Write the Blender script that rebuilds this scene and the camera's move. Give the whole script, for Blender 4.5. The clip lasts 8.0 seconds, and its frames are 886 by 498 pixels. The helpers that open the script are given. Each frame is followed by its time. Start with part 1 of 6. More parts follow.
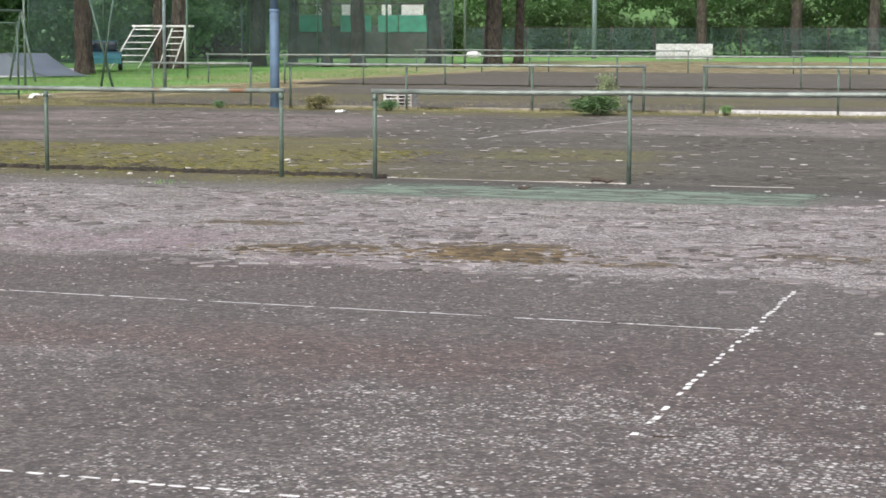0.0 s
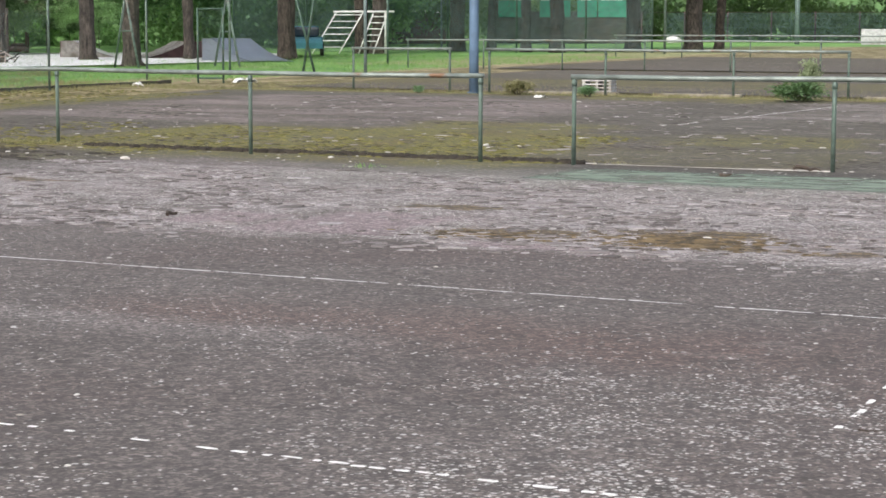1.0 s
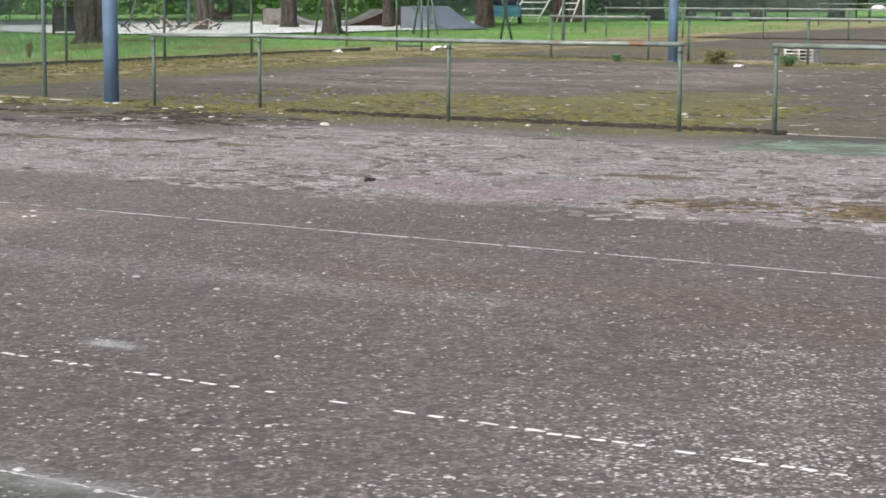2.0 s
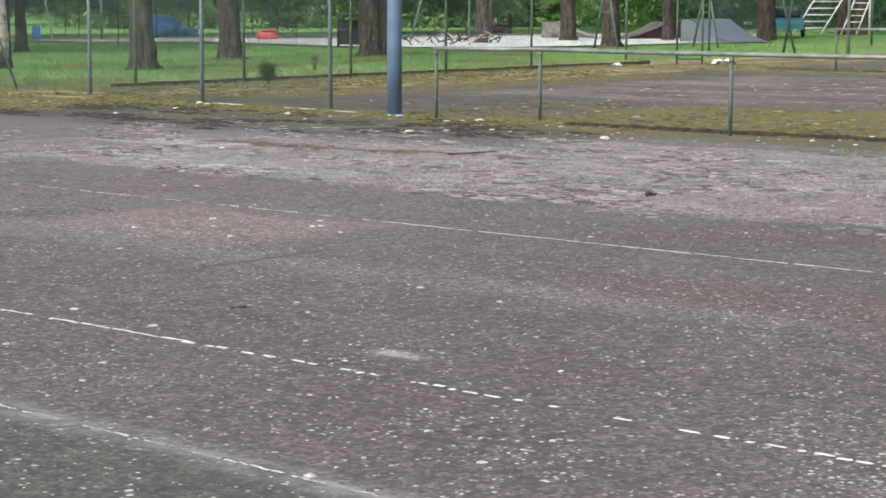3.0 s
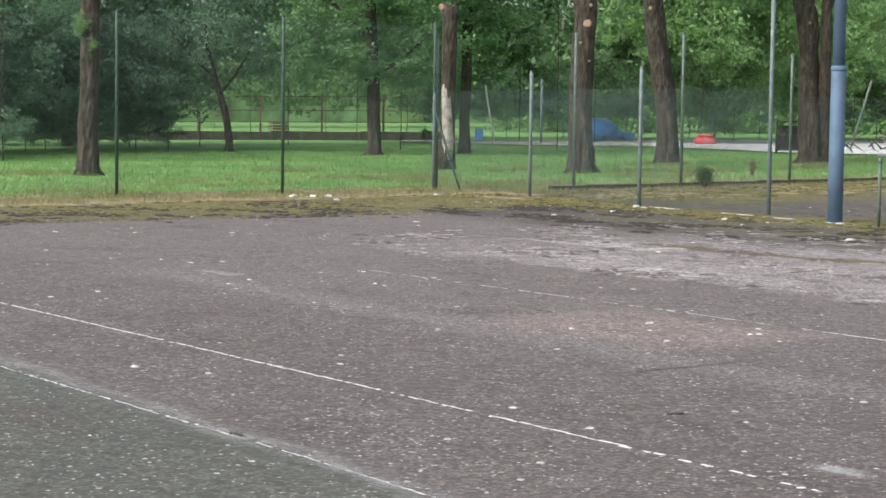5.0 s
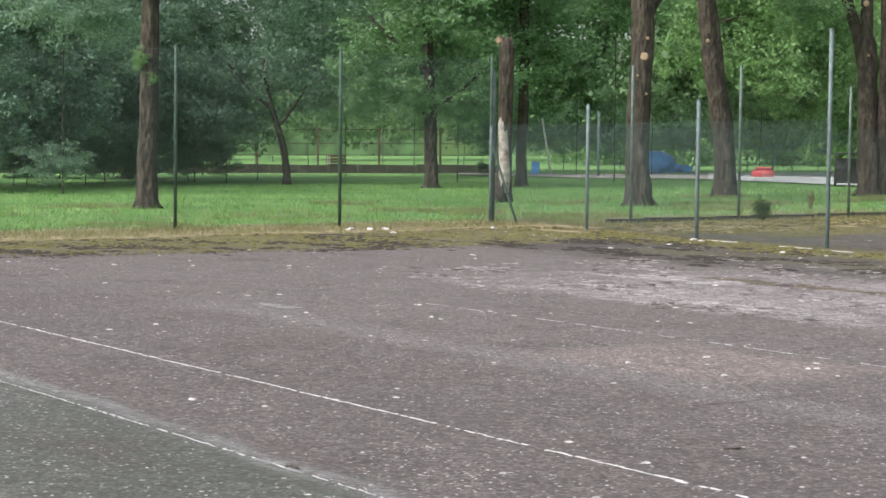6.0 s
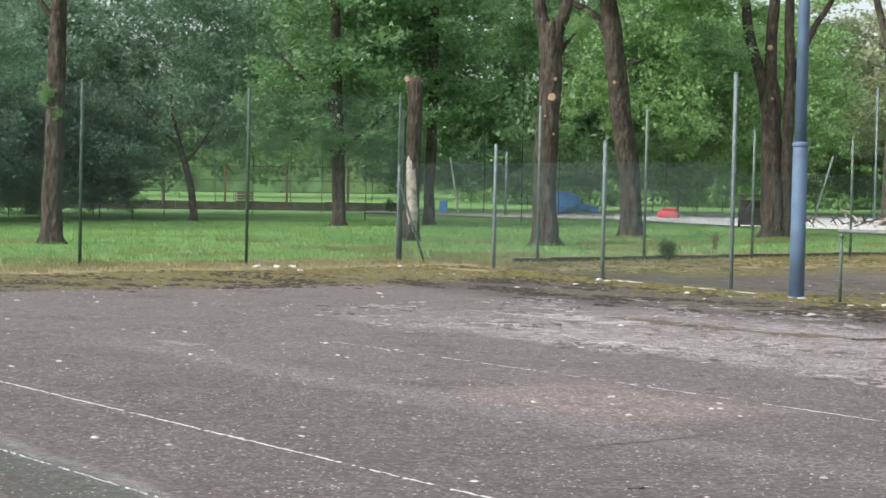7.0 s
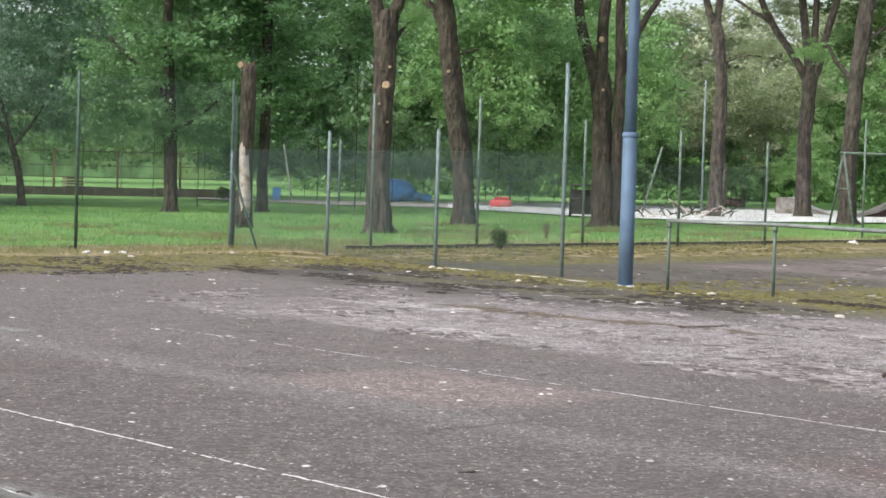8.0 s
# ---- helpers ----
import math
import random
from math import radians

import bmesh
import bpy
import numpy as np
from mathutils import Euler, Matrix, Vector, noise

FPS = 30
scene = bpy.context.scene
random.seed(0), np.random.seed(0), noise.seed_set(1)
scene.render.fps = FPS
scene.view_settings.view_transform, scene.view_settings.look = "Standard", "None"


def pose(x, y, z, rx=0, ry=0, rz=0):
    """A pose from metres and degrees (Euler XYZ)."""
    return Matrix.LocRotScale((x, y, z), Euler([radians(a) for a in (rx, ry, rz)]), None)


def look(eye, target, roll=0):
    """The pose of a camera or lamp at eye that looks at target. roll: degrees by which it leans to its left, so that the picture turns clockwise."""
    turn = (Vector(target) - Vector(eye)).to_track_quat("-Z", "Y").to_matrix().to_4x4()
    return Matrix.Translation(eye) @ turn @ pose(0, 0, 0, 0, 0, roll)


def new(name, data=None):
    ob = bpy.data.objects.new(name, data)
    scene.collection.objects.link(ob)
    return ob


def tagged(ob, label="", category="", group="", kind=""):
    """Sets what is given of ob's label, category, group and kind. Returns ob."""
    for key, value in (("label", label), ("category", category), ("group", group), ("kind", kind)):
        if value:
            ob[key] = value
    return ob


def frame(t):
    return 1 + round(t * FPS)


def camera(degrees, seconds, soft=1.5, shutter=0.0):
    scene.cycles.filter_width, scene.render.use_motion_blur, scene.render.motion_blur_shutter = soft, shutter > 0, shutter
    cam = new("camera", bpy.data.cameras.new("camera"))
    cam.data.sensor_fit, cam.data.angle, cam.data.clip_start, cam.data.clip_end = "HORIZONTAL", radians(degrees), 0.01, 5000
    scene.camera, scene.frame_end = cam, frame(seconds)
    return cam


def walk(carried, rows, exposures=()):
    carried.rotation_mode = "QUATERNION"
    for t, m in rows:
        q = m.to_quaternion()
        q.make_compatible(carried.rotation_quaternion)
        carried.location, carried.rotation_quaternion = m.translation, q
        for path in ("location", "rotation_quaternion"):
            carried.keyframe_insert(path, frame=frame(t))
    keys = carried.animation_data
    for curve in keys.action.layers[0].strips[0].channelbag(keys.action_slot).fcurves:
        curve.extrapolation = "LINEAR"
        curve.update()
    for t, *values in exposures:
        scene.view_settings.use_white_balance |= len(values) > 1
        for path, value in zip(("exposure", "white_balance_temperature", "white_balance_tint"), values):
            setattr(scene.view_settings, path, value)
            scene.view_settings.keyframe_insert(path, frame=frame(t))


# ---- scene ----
cam = camera(27.92, 8.0, soft=1.6)
EYE = 1.42
ROWS = [
    (0.0, 0.091, -0.017, -0.005, 0.245, -5.950, 0.054),
    (0.5, 0.084, 0.002, -0.006, 3.508, -6.125, 0.079),
    (1.0, 0.071, -0.004, -0.005, 6.573, -6.424, 0.104),
    (1.2, 0.056, 0.001, -0.010, 7.698, -6.415, 0.446),
    (2.3, 0.050, 0.006, -0.008, 14.880, -7.771, 0.051),
    (2.5, 0.032, 0.010, -0.005, 16.337, -7.747, 0.088),
    (3.0, 0.005, 0.001, -0.001, 21.719, -7.070, 0.154),
    (3.5, -0.016, 0.017, -0.006, 25.688, -6.730, 0.764),
    (4.0, -0.034, 0.007, 0.007, 29.167, -5.985, 1.104),
    (4.5, -0.049, 0.015, 0.003, 32.431, -4.839, 0.947),
    (5.0, -0.058, 0.010, 0.002, 35.572, -3.846, 0.729),
    (5.2, -0.065, 0.022, -0.001, 36.514, -3.580, 0.910),
    (6.3, -0.041, -0.002, 0.010, 37.426, -2.383, 0.786),
    (6.5, -0.042, -0.001, 0.007, 37.047, -1.973, 0.830),
    (7.0, -0.038, -0.004, 0.012, 34.458, -1.538, 1.233),
    (7.5, -0.036, -0.027, 0.014, 32.156, -1.092, 1.598),
    (8.0, -0.017, -0.038, 0.002, 29.089, -1.788, 1.748),
]
walk(cam, [(t, pose(x, y, EYE + z, 0, 0, yaw) @ pose(0, 0, 0, 90 + pitch) @ pose(0, 0, 0, 0, 0, roll))
           for t, x, y, z, yaw, pitch, roll in ROWS],
     exposures=[(0.0, 0.06), (2.5, 0.02), (4.5, 0.13), (6.5, 0.22), (8.0, 0.26)])

# ---- light: a bright overcast day ----
world = bpy.data.worlds.new("overcast_sky")
scene.world = world
world.use_nodes = True
wn = world.node_tree.nodes
sky = wn.new("ShaderNodeTexSky")
sky.sky_type = "NISHITA"
sky.sun_disc = False
sky.sun_elevation, sky.sun_rotation = radians(42), radians(200)
sky.air_density, sky.dust_density, sky.ozone_density = 1.0, 4.0, 1.0
cloud = wn.new("ShaderNodeHueSaturation")
cloud.inputs["Saturation"].default_value = 0.5
cloud.inputs["Value"].default_value = 1.0
world.node_tree.links.new(sky.outputs[0], cloud.inputs["Color"])
world.node_tree.links.new(cloud.outputs[0], wn["Background"].inputs["Color"])
wn["Background"].inputs["Strength"].default_value = 0.23
sun = new("sun", bpy.data.lights.new("sun", "SUN"))
sun.data.energy, sun.data.angle, sun.data.color = 1.6, radians(30), (1.0, 0.975, 0.94)
sun.matrix_world = look((0, 0, 30), (0.25, 0.70, 29.33))


# ---- materials ----
class Graph:
    """A small helper to wire a procedural material."""

    def __init__(self, name, rough=0.8, metal=0.0):
        self.m = bpy.data.materials.new(name)
        self.m.use_nodes = True
        self.t = self.m.node_tree
        self.b = self.t.nodes["Principled BSDF"]
        self.b.inputs["Roughness"].default_value = rough
        self.b.inputs["Metallic"].default_value = metal
        self.tc = self.t.nodes.new("ShaderNodeTexCoord")
        self.pos = self.tc.outputs["Object"]

    def put(self, socket, v):
        if isinstance(v, bpy.types.NodeSocket):
            self.t.links.new(v, socket)
        else:
            if isinstance(v, tuple) and len(v) == 3 and len(socket.default_value) == 4:
                v = (*v, 1)
            socket.default_value = v

    def math(self, op, a, b=0.0, clamp=False):
        n = self.t.nodes.new("ShaderNodeMath")
        n.operation, n.use_clamp = op, clamp
        self.put(n.inputs[0], a), self.put(n.inputs[1], b)
        return n.outputs[0]

    def noise(self, scale, detail=4.0, vec=None, rough=0.55, out="Fac"):
        n = self.t.nodes.new("ShaderNodeTexNoise")
        n.inputs["Scale"].default_value, n.inputs["Detail"].default_value, n.inputs["Roughness"].default_value = scale, detail, rough
        self.t.links.new(vec or self.pos, n.inputs["Vector"])
        return n.outputs[out]

    def voronoi(self, scale, vec=None, out="Distance", randomness=1.0):
        n = self.t.nodes.new("ShaderNodeTexVoronoi")
        n.inputs["Scale"].default_value, n.inputs["Randomness"].default_value = scale, randomness
        self.t.links.new(vec or self.pos, n.inputs["Vector"])
        return n.outputs[out]

    def stretch(self, sx, sy, sz, vec=None):
        n = self.t.nodes.new("ShaderNodeMapping")
        n.inputs["Scale"].default_value = (sx, sy, sz)
        self.t.links.new(vec or self.pos, n.inputs["Vector"])
        return n.outputs[0]

    def step(self, v, lo, hi, to0=0.0, to1=1.0):
        n = self.t.nodes.new("ShaderNodeMapRange")
        n.interpolation_type = "SMOOTHSTEP"
        flip = lo > hi
        if flip:
            lo, hi, to0, to1 = hi, lo, to1, to0
        for i, q in enumerate((v, lo, hi, to0, to1)):
            self.put(n.inputs[i], q)
        return n.outputs[0]

    def mix(self, f, a, b, kind="MIX"):
        n = self.t.nodes.new("ShaderNodeMix")
        n.data_type, n.blend_type = "RGBA", kind
        self.put(n.inputs[0], f), self.put(n.inputs[6], a), self.put(n.inputs[7], b)
        return n.outputs[2]

    def xyz(self, vec=None):
        n = self.t.nodes.new("ShaderNodeSeparateXYZ")
        self.t.links.new(vec or self.pos, n.inputs[0])
        return n.outputs

    def rand(self):
        return self.t.nodes.new("ShaderNodeObjectInfo").outputs["Random"]

    def island(self):
        return self.t.nodes.new("ShaderNodeNewGeometry").outputs["Random Per Island"]

    def bump(self, h, strength=0.4, dist=0.02):
        n = self.t.nodes.new("ShaderNodeBump")
        n.inputs["Strength"].default_value, n.inputs["Distance"].default_value = strength, dist
        self.t.links.new(h, n.inputs["Height"])
        self.t.links.new(n.outputs[0], self.b.inputs["Normal"])

    def colour(self, c):
        self.put(self.b.inputs["Base Color"], c)
        return self

    def zone(self, x, y, wob, x0, x1, y0, y1, soft, amp):
        """A ragged patch on the ground between two x and two y."""
        xx = self.math("ADD", x, self.math("MULTIPLY", wob, amp))
        yy = self.math("ADD", y, self.math("MULTIPLY", wob, amp))
        a = self.math("MULTIPLY", self.step(xx, x0 - soft, x0 + soft), self.step(xx, x1 + soft, x1 - soft))
        b = self.math("MULTIPLY", self.step(yy, y0 - soft, y0 + soft), self.step(yy, y1 + soft, y1 - soft))
        return self.math("MULTIPLY", a, b)


def simple(name, base, rough=0.7, metal=0.0, grain=8.0, vary=0.35, stain=None, stain_scale=1.5, lo=0.5, hi=0.7, bump=0.15):
    g = Graph(name, rough, metal)
    n = g.noise(grain, 5)
    c = g.mix(g.step(n, 0.3, 0.7), tuple(v * (1 - vary) for v in base), tuple(min(1, v * (1 + vary)) for v in base))
    if stain:
        c = g.mix(g.step(g.noise(stain_scale, 6), lo, hi), c, stain)
    g.colour(c)
    if bump:
        g.bump(g.noise(grain * 4, 4), bump, 0.01)
    return g.m


def make_court_material():
    g = Graph("worn_court_asphalt", 0.88)
    o = g.xyz()
    x, y = o[0], o[1]
    w1 = g.math("SUBTRACT", g.noise(0.55, 5, rough=0.65), 0.5)
    w2 = g.math("SUBTRACT", g.noise(2.3, 5, rough=0.7), 0.5)
    wob = g.math("ADD", w1, g.math("MULTIPLY", w2, 0.6))
    big = g.noise(0.22, 4)
    streak = g.noise(1.0, 6, g.stretch(0.5, 0.9, 1.0), 0.68)
    mid = g.noise(5.0, 6, rough=0.7)
    fine = g.noise(55.0, 4, rough=0.75)
    c = g.mix(g.step(streak, 0.3, 0.72), (0.096, 0.083, 0.078), (0.155, 0.137, 0.132))
    c = g.mix(g.step(big, 0.45, 0.68), c, (0.106, 0.083, 0.078))
    c = g.mix(g.math("MULTIPLY", g.step(mid, 0.52, 0.72), 0.45), c, (0.19, 0.17, 0.165))
    grey = g.math("MULTIPLY", g.step(g.math("ADD", x, g.math("MULTIPLY", wob, 4.0)), -4.5, -10.0), g.step(g.math("ADD", y, wob), -3.6, -1.4, 0.15, 1.0))
    c = g.mix(g.math("MULTIPLY", grey, 0.5), c, (0.185, 0.166, 0.158))
    # brick-red washed-out surfacing
    red = g.zone(x, y, wob, -9.3, -7.1, -1.75, -0.25, 0.25, 0.9)
    c = g.mix(g.math("MULTIPLY", red, 0.8), c, (0.25, 0.205, 0.19))
    red2 = g.zone(x, y, wob, -4.4, -0.4, -2.0, -1.1, 0.5, 1.5)
    c = g.mix(g.math("MULTIPLY", red2, 0.5), c, (0.135, 0.085, 0.073))
    # a pale seam along the court
    seam = g.zone(x, y, wob, -14.5, -2.3, -2.25, -1.85, 0.25, 0.45)
    c = g.mix(g.math("MULTIPLY", seam, 0.42), c, (0.25, 0.235, 0.235))
    # green acrylic left outside the side line and by the rail
    green = g.zone(x, y, wob, -40, 30, -20, -5.67, 0.03, 0.06)
    worn = g.step(g.noise(1.7, 6, rough=0.7), 0.3, 0.62)
    c = g.mix(g.math("MULTIPLY", green, g.math("ADD", 0.70, g.math("MULTIPLY", worn, 0.25))), c, (0.078, 0.092, 0.074))
    green3 = g.zone(x, y, wob, -9.5, -0.8, 7.0, 10.6, 0.8, 1.6)
    # bleached, flaking band
    band = g.zone(x, y, wob, -24.0, 6.0, 1.95, 8.6, 0.22, 1.6)
    fade = g.step(g.math("ADD", x, g.math("MULTIPLY", w2, 7.0)), -19.5, -12.5)
    band = g.math("MULTIPLY", band, fade)
    flake = g.step(g.noise(2.6, 8, g.stretch(0.8, 1.0, 1.0), 0.75), 0.42, 0.57)
    grit = g.step(g.voronoi(30.0), 0.22, 0.42)
    pale = g.mix(flake, (0.175, 0.152, 0.147), (0.45, 0.415, 0.425))
    pale = g.mix(g.math("MULTIPLY", g.step(g.noise(0.9, 5), 0.52, 0.66), 0.6), pale, (0.29, 0.225, 0.238))
    pale = g.mix(g.math("MULTIPLY", grit, 0.4), pale, (0.17, 0.15, 0.145))
    c = g.mix(g.math("MULTIPLY", band, 0.92), c, pale)
    c = g.mix(g.math("MULTIPLY", green3, 0.45), c, (0.20, 0.205, 0.17))
    for spot in ((-12.6, -11.3, 2.4, 2.9), (-15.0, -13.5, 3.0, 3.5), (-12.5, -10.8, 3.9, 4.3), (-16.5, -14.5, 4.5, 5.2)):
        white = g.zone(x, y, wob, *spot, 0.12, 1.1)
        c = g.mix(g.math("MULTIPLY", g.math("MULTIPLY", white, flake), 0.8), c, (0.62, 0.6, 0.6))
    # dark damp edges with moss
    damp = g.math("MAXIMUM", g.zone(x, y, wob, -60, -23.0, -30, 40, 0.8, 2.2), g.zone(x, y, wob, -60, -12.0, 6.9, 40, 0.6, 1.6))
    damp = g.math("MAXIMUM", damp, g.zone(x, y, wob, -14, 40, 9.6, 12.0, 0.5, 1.0))
    c = g.mix(g.math("MULTIPLY", damp, 0.88), c, (0.050, 0.043, 0.034))
    # second court: grey and rosy fields
    far = g.step(y, 10.7, 11.0)
    c2 = g.mix(g.step(streak, 0.35, 0.65), (0.070, 0.063, 0.046), (0.118, 0.107, 0.086))
    rosy = g.zone(x, y, wob, -21.5, -11.5, 17.0, 27.5, 0.9, 2.4)
    c2 = g.mix(g.math("MULTIPLY", rosy, 0.85), c2, (0.265, 0.22, 0.212))
    rosy2 = g.zone(x, y, wob, -8.2, 12, 22.0, 28.6, 0.7, 2.0)
    c2 = g.mix(g.math("MULTIPLY", rosy2, 0.85), c2, (0.26, 0.232, 0.218))
    stripe = g.step(g.noise(0.33, 7, g.stretch(0.55, 1.0, 1.0), 0.7), 0.44, 0.58)
    c2 = g.mix(g.math("MULTIPLY", stripe, 0.75), c2, (0.066, 0.057, 0.038))
    dusk = g.zone(x, y, wob, -40, 60, 30.5, 80, 0.4, 0.6)
    c2 = g.mix(g.math("MULTIPLY", dusk, 0.8), c2, g.mix(g.step(g.noise(0.5, 6, g.stretch(0.5, 1.0, 1.0), 0.7), 0.42, 0.6), (0.115, 0.098, 0.072), (0.075, 0.066, 0.035)))
    flat = g.noise(1.3, 7, g.stretch(0.5, 1.0, 1.0), 0.75)
    c2 = g.mix(g.math("MULTIPLY", g.step(flat, 0.5, 0.6), 0.5), c2, (0.065, 0.055, 0.043))
    c2 = g.mix(g.math("MULTIPLY", g.step(flat, 0.45, 0.36), 0.4), c2, (0.225, 0.21, 0.185))
    for scale in (8.0,):
        v = g.t.nodes.new("ShaderNodeTexVoronoi")
        v.inputs["Scale"].default_value = scale
        g.t.links.new(g.pos, v.inputs["Vector"])
        pick = g.xyz(v.outputs["Color"])
        crumb = g.math("MULTIPLY", g.math("LESS_THAN", pick[0], 0.42), g.step(v.outputs["Distance"], 0.5, 0.3))
        c2 = g.mix(g.math("MULTIPLY", crumb, 0.75), c2, g.mix(pick[1], (0.07, 0.06, 0.05), (0.28, 0.25, 0.24)))
    c = g.mix(far, c, c2)
    # moss
    grown = g.math("MULTIPLY", damp, 0.5)
    mossy = g.step(g.noise(3.5, 7, g.stretch(0.6, 1.2, 1.0), 0.75), 0.33, 0.5)
    moss_c = g.mix(g.step(g.noise(14.0, 5), 0.35, 0.65), (0.085, 0.082, 0.016), (0.205, 0.192, 0.036))
    moss_c = g.mix(g.math("MULTIPLY", g.step(g.noise(0.6, 4), 0.48, 0.66), 0.7), moss_c, (0.115, 0.085, 0.034))
    for patch, power in (((-15.5, -7.6, 11.1, 16.3), 1.15), ((-12.5, -9.0, 15.5, 19.0), 0.9), ((-7.0, -4.2, 14.6, 17.2), 0.7), ((-14.5, -9.0, 28.0, 30.4), 0.8), ((-10.5, -3.5, 10.9, 14.0), 0.3),
                         ((-32, -25.2, -14, 13), 1.0), ((-26.5, -23.4, -2, 11.5), 0.8), ((-27, -12.5, 9.9, 11.8), 0.75),
                         ((-13, -7.0, 9.6, 10.9), 0.8), ((-30, -22.5, 13, 27), 0.9), ((-40, 30, 29.2, 30.6), 0.7),
                         ((2.0, 9.0, 8.8, 10.4), 0.6), ((-21, -12.5, 8.3, 9.2), 0.5), ((-40, 40, 36, 41), 0.6)):
        zone = g.zone(x, y, wob, *patch, 0.5, 2.0)
        hold = g.math("MULTIPLY", g.math("MULTIPLY", zone, mossy), power)
        grown = g.math("MAXIMUM", grown, hold)
        c = g.mix(hold, c, moss_c)
    frayed = g.math("SUBTRACT", g.noise(2.4, 7, g.stretch(0.8, 1.1, 1.0), 0.7), 0.5)
    # broken crust: dark ragged joints in the bleached band
    ridge = g.math("ABSOLUTE", g.math("SUBTRACT", g.noise(0.8, 7, g.stretch(0.8, 1.0, 1.0), 0.66), 0.5))
    joint = g.math("MULTIPLY", g.step(ridge, 0.02, 0.004), g.math("MULTIPLY", band, g.step(big, 0.36, 0.52)))
    c = g.mix(g.math("MULTIPLY", joint, 0.75), c, (0.062, 0.05, 0.038))
    brown = g.mix(g.step(g.noise(9.0, 6), 0.35, 0.65), (0.045, 0.033, 0.021), (0.20, 0.145, 0.075))
    for patch in ((-4.35, -3.35, 2.75, 3.3), (-3.1, -2.05, 2.75, 3.8), (-15.5, -12.0, 5.2, 5.6), (-2.1, -1.0, 2.6, 2.9), (-0.9, 0.3, 3.4, 3.8), (-12.6, -10.2, 5.6, 5.9), (-5.8, -4.9, 4.6, 5.0)):
        zone = g.zone(x, y, frayed, *patch, 0.06, 1.3)
        hold = g.math("MULTIPLY", zone, g.step(mid, 0.2, 0.42))
        grown = g.math("MAXIMUM", grown, hold)
        c = g.mix(hold, c, brown)
    blot = g.noise(0.9, 7, g.stretch(0.55, 1.0, 1.0), 0.72)
    c = g.mix(g.math("MULTIPLY", g.step(blot, 0.52, 0.66), 0.55), c, (0.066, 0.054, 0.048))
    c = g.mix(g.math("MULTIPLY", g.math("MULTIPLY", g.step(blot, 0.44, 0.34), g.step(y, 11, 10.5)), 0.3), c, (0.22, 0.205, 0.205))
    # hairline cracks
    bent = g.math("ABSOLUTE", g.math("SUBTRACT", g.noise(0.42, 6, rough=0.6), 0.5))
    crack = g.math("MULTIPLY", g.step(bent, 0.006, 0.002), g.step(big, 0.42, 0.5))
    c = g.mix(g.math("MULTIPLY", crack, 0.6), c, (0.04, 0.035, 0.03))
    # pale aggregate grains showing through
    heavy = g.zone(x, y, wob, -1.5, 7.0, -7.5, -1.85, 0.8, 2.4)
    near = g.math("MULTIPLY", g.step(y, 11.5, 10.5), g.math("SUBTRACT", 1.0, g.math("MULTIPLY", grown, 0.95)))
    clumps = g.step(g.noise(1.3, 7, g.stretch(0.7, 1.0, 1.0), 0.75), 0.45, 0.60)
    cover = g.math("MULTIPLY", heavy, g.math("ADD", 0.13, g.math("MULTIPLY", clumps, 0.60)))
    slab = g.math("MAXIMUM", g.zone(x, y, wob, -7.0, -6.1, 2.5, 3.5, 0.12, 0.8), g.zone(x, y, wob, -5.9, -4.7, 2.3, 4.0, 0.12, 0.9))
    slab = g.math("MAXIMUM", slab, g.zone(x, y, wob, -3.9, -2.9, 2.05, 2.35, 0.08, 0.4))
    c = g.mix(g.math("MULTIPLY", slab, 0.85), c, g.mix(mid, (0.225, 0.178, 0.188), (0.33, 0.27, 0.288)))
    cover = g.math("MAXIMUM", cover, g.math("MULTIPLY", g.math("MULTIPLY", band, g.math("SUBTRACT", 1.0, slab)), g.math("ADD", 0.25, g.math("MULTIPLY", clumps, 0.5))))
    cover = g.math("MAXIMUM", cover, g.math("ADD", 0.028, g.math("MULTIPLY", clumps, 0.085)))
    for scale, r, share in ((19.0, 0.55, 0.6),):
        v = g.t.nodes.new("ShaderNodeTexVoronoi")
        v.inputs["Scale"].default_value = scale
        g.t.links.new(g.pos, v.inputs["Vector"])
        pick = g.xyz(v.outputs["Color"])
        chosen = g.math("MULTIPLY", g.math("LESS_THAN", pick[0], share), g.math("MULTIPLY", g.math("MULTIPLY", band, near), g.math("SUBTRACT", 1.0, slab)))
        crumb = g.math("MULTIPLY", chosen, g.step(v.outputs["Distance"], r, r * 0.7))
        c = g.mix(g.math("MULTIPLY", crumb, 0.6), c, g.mix(pick[1], (0.10, 0.085, 0.08), (0.46, 0.43, 0.435)))
    for scale, r, share, tone in ((48.0, 0.54, 1.0, 0.50), (27.0, 0.46, 0.5, 0.58)):
        v = g.t.nodes.new("ShaderNodeTexVoronoi")
        v.inputs["Scale"].default_value = scale
        g.t.links.new(g.pos, v.inputs["Vector"])
        pick = g.xyz(v.outputs["Color"])
        # every grain of the asphalt has its own tone
        c = g.mix(1.0, c, g.mix(pick[2], (0.68, 0.68, 0.68), (1.36, 1.33, 1.31)), "MULTIPLY")
        chosen = g.math("LESS_THAN", pick[0], g.math("MULTIPLY", cover, share))
        grain = g.math("MULTIPLY", chosen, g.step(v.outputs["Distance"], r, r * 0.6))
        shade = g.mix(pick[1], (tone * 0.6, tone * 0.565, tone * 0.54), (tone * 1.28, tone * 1.23, tone * 1.19))
        c = g.mix(g.math("MULTIPLY", g.math("MULTIPLY", grain, near), 0.9), c, shade)
